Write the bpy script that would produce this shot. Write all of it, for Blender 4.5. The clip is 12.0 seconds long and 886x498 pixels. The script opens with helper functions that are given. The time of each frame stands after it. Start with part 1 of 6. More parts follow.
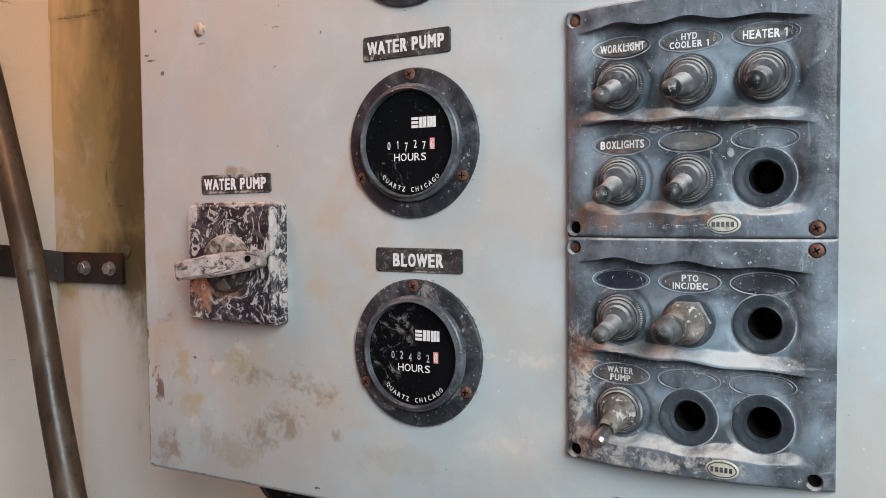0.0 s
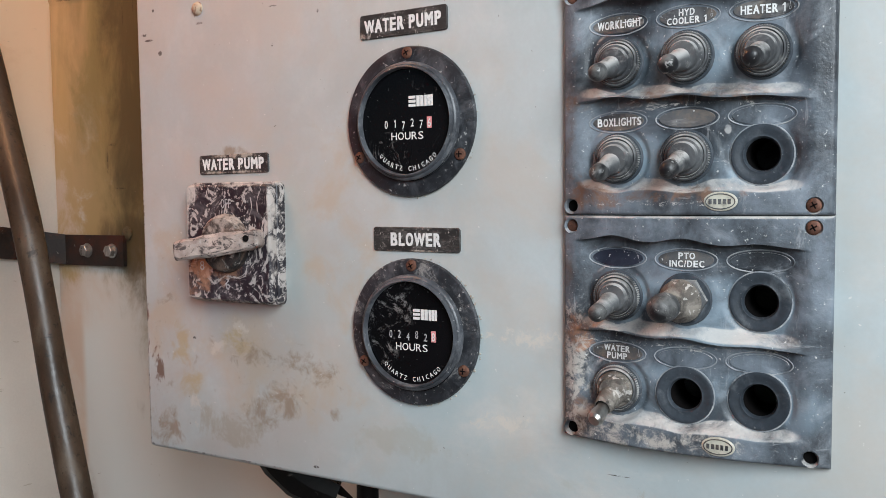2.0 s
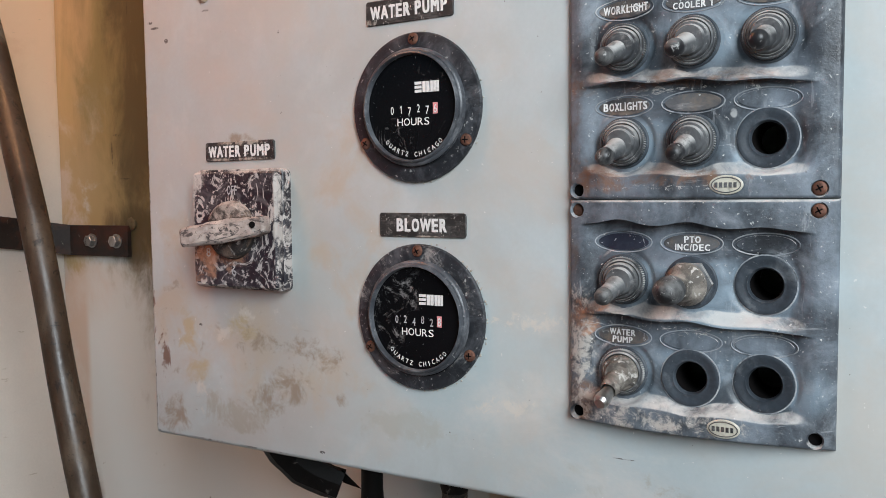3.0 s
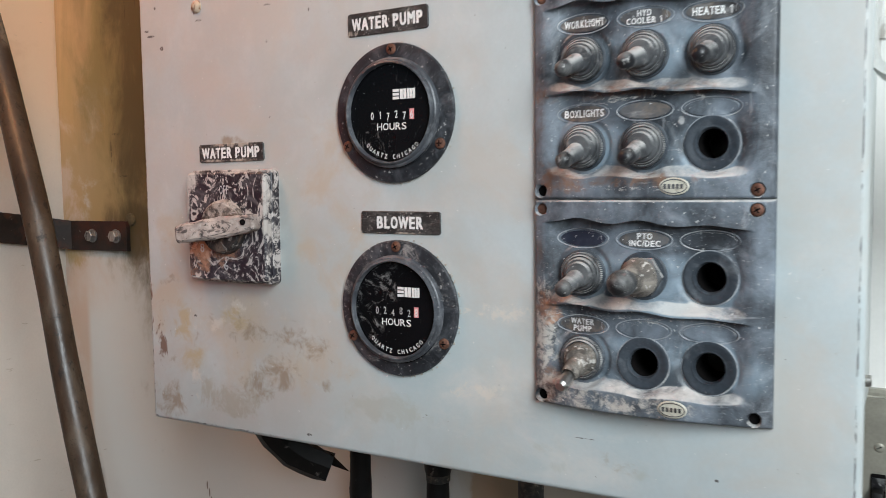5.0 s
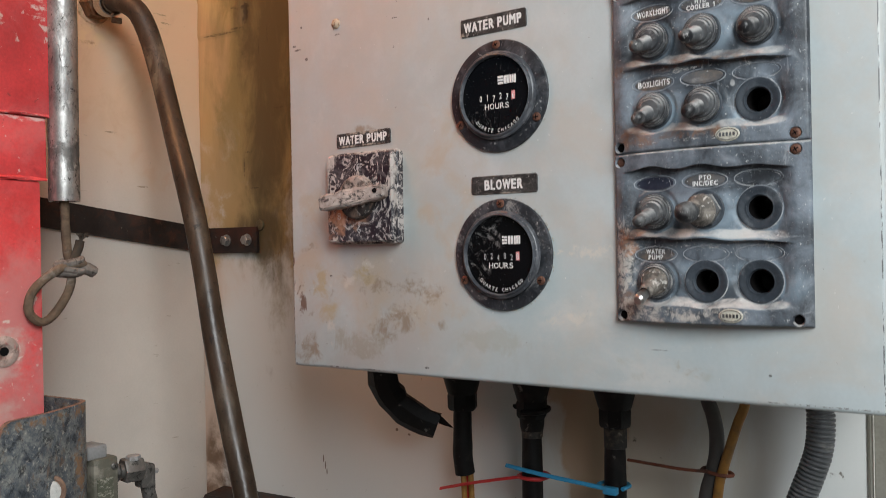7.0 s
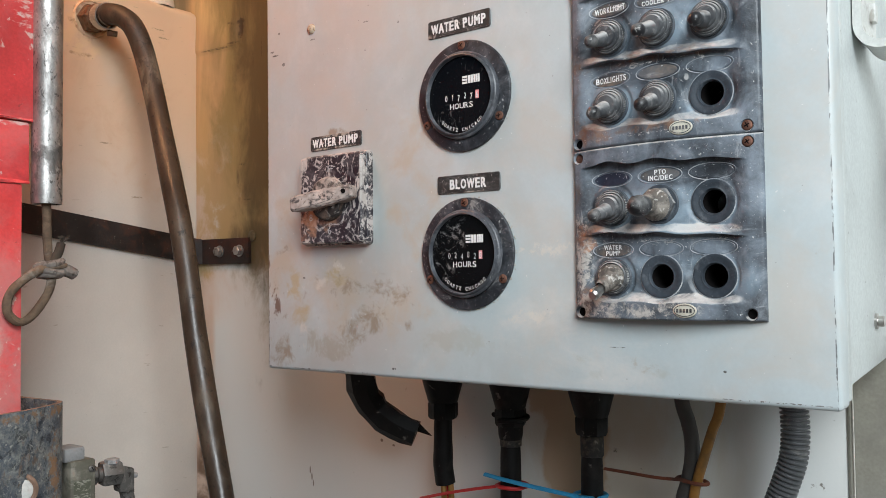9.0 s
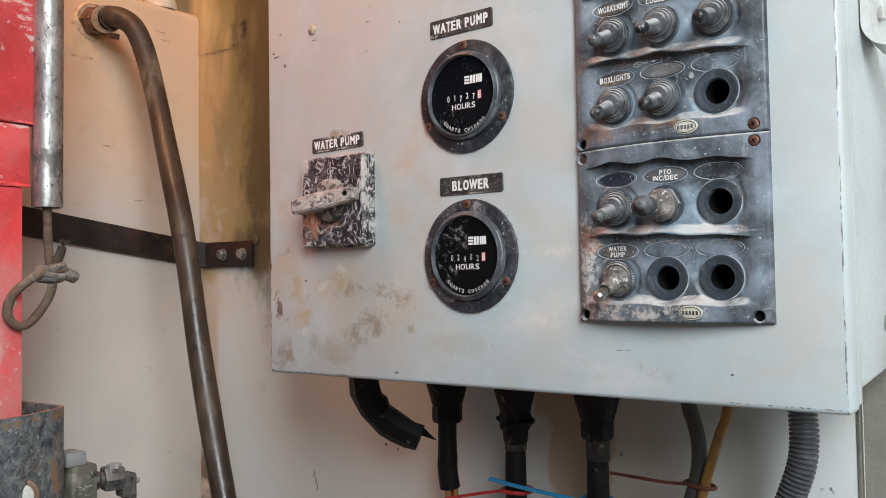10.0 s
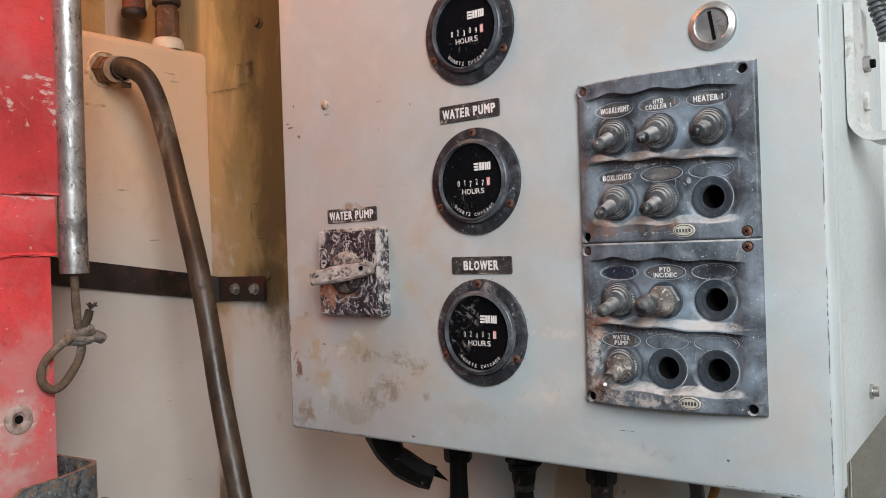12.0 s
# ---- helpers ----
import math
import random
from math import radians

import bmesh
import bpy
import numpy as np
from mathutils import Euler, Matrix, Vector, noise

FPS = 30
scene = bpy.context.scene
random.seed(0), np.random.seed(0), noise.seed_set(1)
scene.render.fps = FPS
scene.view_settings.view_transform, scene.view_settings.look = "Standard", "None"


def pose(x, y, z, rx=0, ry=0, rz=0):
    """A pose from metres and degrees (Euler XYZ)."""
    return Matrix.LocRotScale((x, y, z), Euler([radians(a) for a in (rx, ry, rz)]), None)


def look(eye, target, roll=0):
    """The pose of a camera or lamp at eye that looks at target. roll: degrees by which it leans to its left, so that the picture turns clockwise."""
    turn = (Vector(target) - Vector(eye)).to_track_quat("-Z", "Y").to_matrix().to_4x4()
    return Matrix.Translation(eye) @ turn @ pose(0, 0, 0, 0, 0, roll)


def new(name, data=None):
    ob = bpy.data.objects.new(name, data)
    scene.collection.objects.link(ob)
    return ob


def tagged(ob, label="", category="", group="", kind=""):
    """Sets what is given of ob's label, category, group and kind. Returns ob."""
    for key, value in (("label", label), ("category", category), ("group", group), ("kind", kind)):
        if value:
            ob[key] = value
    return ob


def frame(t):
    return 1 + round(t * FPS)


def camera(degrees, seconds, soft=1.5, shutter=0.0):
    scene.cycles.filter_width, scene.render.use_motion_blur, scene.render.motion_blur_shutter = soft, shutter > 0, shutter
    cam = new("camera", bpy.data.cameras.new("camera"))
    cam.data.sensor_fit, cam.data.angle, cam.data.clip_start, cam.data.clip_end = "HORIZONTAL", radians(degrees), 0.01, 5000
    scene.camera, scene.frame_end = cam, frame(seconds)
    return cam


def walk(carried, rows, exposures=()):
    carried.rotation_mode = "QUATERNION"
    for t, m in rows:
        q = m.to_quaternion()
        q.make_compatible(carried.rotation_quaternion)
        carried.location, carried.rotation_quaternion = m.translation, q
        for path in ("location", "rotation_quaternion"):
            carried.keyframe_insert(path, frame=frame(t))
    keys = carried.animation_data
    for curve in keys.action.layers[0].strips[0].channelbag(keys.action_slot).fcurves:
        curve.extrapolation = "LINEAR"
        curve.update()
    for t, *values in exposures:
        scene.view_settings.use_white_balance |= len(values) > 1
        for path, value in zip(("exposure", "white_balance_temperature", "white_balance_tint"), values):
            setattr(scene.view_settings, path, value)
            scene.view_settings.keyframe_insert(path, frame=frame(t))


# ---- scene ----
cam = camera(54.7, 12.0, soft=0.4, shutter=0.2)
PATH = [
    (0, (-0.002, -0.008, 1.504), (-0.982, 1.733, 1.412), -0.5),
    (0.5, (-0.002, -0.007, 1.502), (-0.987, 1.731, 1.402), -0.5),
    (1, (-0.002, -0.009, 1.501), (-0.987, 1.729, 1.391), -0.6),
    (1.5, (-0.001, -0.007, 1.5), (-0.989, 1.728, 1.381), -0.6),
    (2, (0.001, -0.006, 1.501), (-0.988, 1.728, 1.374), -0.6),
    (2.5, (0.0, -0.007, 1.498), (-0.99, 1.726, 1.368), -0.7),
    (3, (0.0, -0.009, 1.496), (-0.991, 1.722, 1.359), -0.6),
    (3.2, (0.0, -0.009, 1.498), (-0.981, 1.727, 1.348), -0.7),
    (4.8, (0.008, -0.015, 1.497), (-0.983, 1.715, 1.335), -0.7),
    (5, (0.027, -0.031, 1.5), (-0.963, 1.7, 1.345), -0.7),
    (5.1, (0.046, -0.049, 1.503), (-0.947, 1.68, 1.351), -0.8),
    (5.2, (0.064, -0.073, 1.506), (-0.937, 1.653, 1.365), -0.7),
    (5.5, (0.089, -0.123, 1.513), (-0.912, 1.603, 1.36), -0.9),
    (6, (0.094, -0.132, 1.514), (-1.019, 1.528, 1.46), -1.2),
    (6.2, (0.094, -0.132, 1.519), (-1.048, 1.51, 1.468), -1.4),
    (6.5, (0.094, -0.135, 1.515), (-1.068, 1.492, 1.483), -1.3),
    (6.7, (0.082, -0.136, 1.508), (-1.057, 1.507, 1.482), -1.4),
    (6.8, (0.077, -0.135, 1.49), (-1.067, 1.506, 1.463), -1.6),
    (6.9, (0.072, -0.129, 1.465), (-1.079, 1.506, 1.424), -1.4),
    (7, (0.07, -0.131, 1.436), (-1.077, 1.507, 1.434), -1.1),
    (7.2, (0.08, -0.116, 1.423), (-1.085, 1.509, 1.435), -0.9),
    (8.8, (0.103, -0.105, 1.416), (-1.091, 1.499, 1.476), -0.8),
    (9, (0.104, -0.106, 1.414), (-1.093, 1.495, 1.484), -0.7),
    (9.5, (0.103, -0.101, 1.413), (-1.105, 1.491, 1.493), -0.8),
    (10, (0.102, -0.099, 1.414), (-1.107, 1.493, 1.49), -0.9),
    (10.5, (0.104, -0.099, 1.416), (-1.104, 1.494, 1.488), -0.9),
    (11, (0.112, -0.103, 1.433), (-1.091, 1.493, 1.495), -1.0),
    (11.5, (0.111, -0.105, 1.46), (-1.094, 1.491, 1.497), -1.5),
    (12, (0.116, -0.134, 1.491), (-1.087, 1.464, 1.49), -1.9),
]
walk(cam, [(t, look(eye, target, roll)) for t, eye, target, roll in PATH], [(0, 0.09, 6550, 11), (3.2, 0.09, 6550, 11), (4.8, 0.13, 6600, 10), (5.0, 0.09, 6600, 10), (5.5, -0.16, 6550, 10), (6.0, -0.27, 6800, 13), (6.5, -0.26, 6900, 14), (7.2, -0.02, 6850, 12), (9, 0.18, 6650, 11), (10.5, 0.22, 6650, 11), (11, 0.24, 6650, 11), (12, -0.05, 6850, 15)])

# ---- light: open sky in front, added daylight lamp on the right, unseen warm lamp above the tank ----
world = bpy.data.worlds.new("sky")
scene.world = world
world.use_nodes = True
wn = world.node_tree.nodes
sky = wn.new("ShaderNodeTexSky")
sky.sky_type, sky.sun_disc = "NISHITA", False
sky.sun_elevation, sky.sun_rotation = radians(40), radians(118)
wn["Background"].inputs["Strength"].default_value = 0.030
world.node_tree.links.new(sky.outputs[0], wn["Background"].inputs["Color"])
sun = new("sun", bpy.data.lights.new("sun", "SUN"))
sun.data.energy, sun.data.angle, sun.data.color = 0.7, radians(30), (1.0, 0.97, 0.93)
sun.matrix_world = look((3.0, -1.8, 3.0), (0, 0, 0))
# Area lamp added before the open side; stands for daylight from the upper right.
side_lamp = new("added_daylight_lamp", bpy.data.lights.new("added_daylight_lamp", "AREA"))
side_lamp.data.shape, side_lamp.data.size, side_lamp.data.size_y = "RECTANGLE", 0.50, 0.70
side_lamp.data.energy, side_lamp.data.color = 18.2, (0.83, 0.935, 1.0)
side_lamp.matrix_world = look((0.66, -0.44, 1.98), (-0.06, 0.34, 1.54))
# Unseen warm lamp, added for the warm glow over the tank.
unseen_warm_lamp = new("unseen_warm_lamp", bpy.data.lights.new("unseen_warm_lamp", "AREA"))
unseen_warm_lamp.data.shape, unseen_warm_lamp.data.size, unseen_warm_lamp.data.size_y = "RECTANGLE", 0.30, 0.10
unseen_warm_lamp.data.energy, unseen_warm_lamp.data.color = 3.0, (1.0, 0.48, 0.215)
unseen_warm_lamp.matrix_world = look((-0.60, 0.17, 2.00), (-0.58, 0.34, 1.4))


# ---- materials ----
def surface(name, base, rough=0.5, metal=0.0, tone=0.12, tone_scale=14.0, grain=0.08, grain_scale=420.0,
            bump=0.12, bump_scale=500.0, layers=(), spec=0.5, coat=0.0):
    """A procedural surface: two scales of tone, fine relief, and layers of dirt, wear, stain or painted light and
    shade.
    """
    m = bpy.data.materials.new(name)
    m.use_nodes = True
    nt = m.node_tree
    n, lk = nt.nodes, nt.links
    bsdf = n["Principled BSDF"]
    geo = n.new("ShaderNodeNewGeometry")
    sep = n.new("ShaderNodeSeparateXYZ")
    lk.new(geo.outputs["Position"], sep.inputs[0])
    nsep = n.new("ShaderNodeSeparateXYZ")
    lk.new(geo.outputs["Normal"], nsep.inputs[0])

    def math_node(op, a, b=None, c=None, clamp=False):
        q = n.new("ShaderNodeMath")
        q.operation, q.use_clamp = op, clamp
        for i, v in enumerate((a, b, c)):
            if v is None:
                continue
            if isinstance(v, (int, float)):
                q.inputs[i].default_value = v
            else:
                lk.new(v, q.inputs[i])
        return q.outputs[0]

    def noise_node(scale, detail=5.0, stretch=(1, 1, 1), distortion=0.0, shift=0.0, roughness=0.6):
        mp = n.new("ShaderNodeMapping")
        mp.inputs["Scale"].default_value = stretch
        mp.inputs["Location"].default_value = (shift, shift * 1.7, -shift)
        lk.new(geo.outputs["Position"], mp.inputs[0])
        t = n.new("ShaderNodeTexNoise")
        t.inputs["Scale"].default_value, t.inputs["Detail"].default_value = scale, detail
        t.inputs["Roughness"].default_value, t.inputs["Distortion"].default_value = roughness, distortion
        lk.new(mp.outputs[0], t.inputs["Vector"])
        return t.outputs["Fac"]

    def ramp(value, lo, hi):
        q = n.new("ShaderNodeMapRange")
        q.interpolation_type = "SMOOTHSTEP"
        q.inputs["From Min"].default_value, q.inputs["From Max"].default_value = lo, hi
        lk.new(value, q.inputs["Value"])
        return q.outputs[0]

    def mixed(fac, a, b):
        q = n.new("ShaderNodeMix")
        q.data_type = "RGBA"
        for sock, v in ((q.inputs["Factor"], fac), (q.inputs["A"], a), (q.inputs["B"], b)):
            if isinstance(v, tuple):
                sock.default_value = (*v, 1)
            else:
                lk.new(v, sock)
        return q.outputs["Result"]

    big = ramp(noise_node(tone_scale, 4), 0.3, 0.7)
    col = mixed(big, tuple(c * (1 - tone) for c in base), tuple(min(1, c * (1 + tone)) for c in base))
    fine = ramp(noise_node(grain_scale, 3, shift=3.1), 0.25, 0.75)
    dark = n.new("ShaderNodeMix")
    dark.data_type, dark.blend_type = "RGBA", "MULTIPLY"
    dark.inputs["Factor"].default_value = 1.0
    lk.new(col, dark.inputs["A"])
    lk.new(mixed(fine, (1 - grain,) * 3, (1 + grain,) * 3), dark.inputs["B"])
    col = dark.outputs["Result"]
    rgh = math_node("MULTIPLY_ADD", big, 0.16, rough - 0.08)
    for i, L in enumerate(layers):
        raw = noise_node(L.get("scale", 30), L.get("detail", 6), L.get("stretch", (1, 1, 1)), L.get("distort", 0.4), 1.3 * i + L.get("shift", 0.7), L.get("nrough", 0.62))
        fac = ramp(raw, L.get("lo", 0.5), L.get("hi", 0.6))
        if "spots" in L:  # ellipses (x or y, z, rx, rz) that hold the stain or painted light together
            best = None
            for x0, z0, rx, rz in L["spots"]:
                a = math_node("MULTIPLY_ADD", sep.outputs[L.get("axis", "X")], 1 / rx, -x0 / rx)
                b = math_node("MULTIPLY_ADD", sep.outputs["Z"], 1 / rz, -z0 / rz)
                d = math_node("ADD", math_node("MULTIPLY", a, a), math_node("MULTIPLY", b, b))
                k = math_node("SUBTRACT", 1.0, d)
                best = k if best is None else math_node("MAXIMUM", best, k)
            if "grow" in L:  # ragged: the noise itself draws the edge
                lowered = math_node("ADD", raw, math_node("MULTIPLY", math_node("SUBTRACT", math_node("MAXIMUM", best, -3.0), 1.0), L["grow"]))
                fac = ramp(lowered, L.get("lo", 0.5), L.get("hi", 0.6))
            else:
                fac = math_node("MULTIPLY", fac, ramp(best, 0.0, L.get("soft", 0.6)))
        if "up" in L:  # settled dust
            fac = math_node("MULTIPLY", fac, ramp(nsep.outputs["Z"], *L["up"]))
        fac = math_node("MULTIPLY", fac, L.get("amount", 1.0))
        col = mixed(fac, col, L["color"])
        if "rough" in L:
            rgh = math_node("ADD", math_node("MULTIPLY", rgh, math_node("SUBTRACT", 1.0, fac)), math_node("MULTIPLY", fac, L["rough"]))
    lk.new(col, bsdf.inputs["Base Color"])
    lk.new(rgh, bsdf.inputs["Roughness"])
    bsdf.inputs["Metallic"].default_value = metal
    bsdf.inputs["Specular IOR Level"].default_value = spec
    bsdf.inputs["Coat Weight"].default_value = coat
    bp = n.new("ShaderNodeBump")
    bp.inputs["Strength"].default_value, bp.inputs["Distance"].default_value = bump, 0.0006
    hgt = math_node("ADD", noise_node(bump_scale, 4, shift=5.0), math_node("MULTIPLY", noise_node(tone_scale * 3, 3, shift=8.0), 1.5))
    lk.new(hgt, bp.inputs["Height"])
    lk.new(bp.outputs[0], bsdf.inputs["Normal"])
    return m


DUST = (0.50, 0.44, 0.37)
PALE = (0.62, 0.60, 0.56)
RUST = (0.20, 0.075, 0.035)
M_DOOR = surface("grey_cabinet_paint", (0.505, 0.565, 0.575), 0.42, tone=0.045, tone_scale=9, grain=0.02, bump=0.05, bump_scale=260, layers=(
    # Warm upper left and cooler foot: tints of the light put into the paint.
    dict(color=(0.55, 0.445, 0.375), scale=9, lo=0.22, hi=0.72, amount=0.55, spots=((-0.35, 1.58, 0.22, 0.22),), soft=1.0),
    dict(color=(0.44, 0.51, 0.50), scale=11, lo=0.30, hi=0.66, amount=0.5, spots=((-0.30, 1.39, 0.22, 0.10),), soft=0.8, detail=8),
    dict(color=(0.42, 0.46, 0.45), scale=24, lo=0.42, hi=0.70, amount=0.40, detail=7, nrough=0.6),
    dict(color=(0.66, 0.66, 0.64), scale=34, lo=0.48, hi=0.72, amount=0.30, detail=8, nrough=0.62, shift=5),
    dict(color=(0.55, 0.48, 0.41), scale=13, lo=0.44, hi=0.70, amount=0.52, detail=8, nrough=0.64),
    dict(color=(0.47, 0.415, 0.375), scale=18, lo=0.25, hi=0.60, amount=0.6, soft=0.9, detail=7, nrough=0.6, spots=((-0.36, 1.390, 0.11, 0.075),)),
    dict(color=(0.52, 0.43, 0.33), scale=34, lo=0.34, hi=0.62, grow=0.14, amount=0.7, rough=0.65, detail=8, nrough=0.62, distort=0.3, spots=((-0.36, 1.403, 0.060, 0.032), (-0.33, 1.418, 0.055, 0.020), (-0.41, 1.44, 0.02, 0.06), (-0.27, 1.49, 0.03, 0.06), (-0.31, 1.395, 0.045, 0.025))),
    dict(color=(0.48, 0.36, 0.18), scale=70, lo=0.36, hi=0.58, grow=0.14, amount=0.65, rough=0.75, detail=9, nrough=0.68, distort=0.6, spots=((-0.387, 1.388, 0.010, 0.012), (-0.397, 1.412, 0.008, 0.016), (-0.350, 1.416, 0.014, 0.008), (-0.392, 1.400, 0.008, 0.012))),
    dict(color=(0.30, 0.22, 0.15), scale=75, lo=0.36, hi=0.58, grow=0.14, amount=0.78, rough=0.8, detail=9, nrough=0.70, distort=0.4, spots=((-0.298, 1.404, 0.022, 0.010), (-0.315, 1.385, 0.014, 0.013), (-0.279, 1.382, 0.005, 0.005), (-0.335, 1.374, 0.014, 0.010), (-0.408, 1.358, 0.014, 0.012), (-0.341, 1.411, 0.016, 0.008), (-0.352, 1.5265, 0.012, 0.004))),
    dict(color=(0.70, 0.65, 0.58), scale=70, lo=0.46, hi=0.58, grow=0.12, amount=0.5, detail=10, nrough=0.74, spots=((-0.335, 1.425, 0.034, 0.010), (-0.386, 1.378, 0.014, 0.008), (-0.384, 1.363, 0.0016, 0.0022), (-0.372, 1.413, 0.02, 0.008))),
    dict(color=(0.66, 0.64, 0.60), scale=30, lo=0.42, hi=0.66, grow=0.10, amount=0.5, detail=11, nrough=0.74, stretch=(0.6, 1, 1.2), spots=((-0.168, 1.428, 0.034, 0.014), (-0.18, 1.392, 0.04, 0.03), (-0.13, 1.368, 0.05, 0.02))),
    dict(color=(0.30, 0.24, 0.17), scale=90, lo=0.56, hi=0.68, grow=0.07, amount=0.5, rough=0.85, detail=7, nrough=0.65, spots=((-0.35, 1.40, 0.075, 0.035), (-0.41, 1.42, 0.02, 0.06))),
    dict(color=(0.36, 0.30, 0.22), scale=40, lo=0.44, hi=0.56, grow=0.10, amount=0.5, rough=0.8, detail=11, nrough=0.76, spots=((-0.415, 1.36, 0.02, 0.014), (-0.36, 1.365, 0.03, 0.014), (-0.05, 1.475, 0.012, 0.004), (-0.012, 1.43, 0.008, 0.006), (-0.10, 1.362, 0.02, 0.006))),
    dict(color=(0.42, 0.43, 0.38), scale=55, lo=0.44, hi=0.60, grow=0.12, amount=0.5, detail=9, spots=((-0.142, 1.363, 0.012, 0.006), (-0.087, 1.363, 0.012, 0.005), (-0.135, 1.355, 0.010, 0.004), (-0.093, 1.358, 0.012, 0.004), (-0.24, 1.372, 0.03, 0.012))),
    dict(color=(0.15, 0.065, 0.035), scale=130, lo=0.44, hi=0.54, grow=0.10, amount=0.85, rough=0.9, stretch=(1, 1, 0.4), detail=9, spots=((-0.421, 1.398, 0.006, 0.016), (-0.416, 1.3935, 0.004, 0.008), (-0.4255, 1.430, 0.002, 0.008), (-0.375, 1.6105, 0.0035, 0.0035))),
    dict(color=(0.06, 0.05, 0.045), scale=620, lo=0.42, hi=0.50, amount=0.9, soft=0.5, distort=1.0, spots=((-0.420, 1.600, 0.0028, 0.0009), (-0.4165, 1.5965, 0.004, 0.0008), (-0.407, 1.588, 0.0019, 0.0016), (-0.319, 1.585, 0.0008, 0.0011), (-0.318, 1.540, 0.0010, 0.0008), (-0.318, 1.606, 0.003, 0.0006), (-0.287, 1.600, 0.0007, 0.0013), (-0.374, 1.6025, 0.003, 0.0008), (-0.412, 1.614, 0.001, 0.0012), (-0.294, 1.350, 0.0022, 0.0009), (-0.056, 1.361, 0.0011, 0.0008), (-0.12, 1.372, 0.006, 0.0003), (-0.385, 1.416, 0.0015, 0.001))),
    dict(color=(0.70, 0.65, 0.57), scale=150, lo=0.42, hi=0.56, grow=0.12, amount=0.6, rough=0.9, detail=9, nrough=0.75, spots=((-0.169, 1.432, 0.022, 0.005), (-0.178, 1.389, 0.02, 0.006), (-0.385, 1.363, 0.0018, 0.003))),
    dict(color=(0.16, 0.15, 0.13), scale=420, lo=0.755, hi=0.775, amount=0.8, detail=2),
    dict(color=(0.12, 0.12, 0.12), scale=300, lo=0.48, hi=0.53, amount=0.95, detail=6, nrough=0.75, stretch=(1, 1, 0.25), soft=0.3, spots=((0.0014, 1.60, 0.00040, 5.0),)),
    dict(color=(0.12, 0.11, 0.10), scale=300, lo=0.51, hi=0.57, amount=0.9, detail=7, nrough=0.72, spots=((-0.03, 1.3460, 0.04, 0.0005), (-0.36, 1.3455, 0.05, 0.0007), (-0.424, 1.3475, 0.003, 0.003), (-0.4258, 1.37, 0.0012, 0.03), (-0.4260, 1.48, 0.0010, 0.12))),
    dict(color=(0.74, 0.73, 0.70), scale=420, lo=0.745, hi=0.765, amount=0.7, detail=2),
))
M_BODY = surface("grey_cabinet_body_paint", (0.58, 0.62, 0.61), 0.45, tone=0.05, bump=0.04, layers=(
    dict(color=(0.40, 0.42, 0.41), scale=22, lo=0.52, hi=0.76, amount=0.5, detail=8),
    dict(color=(0.2, 0.2, 0.19), scale=170, lo=0.66, hi=0.70, amount=0.7)))
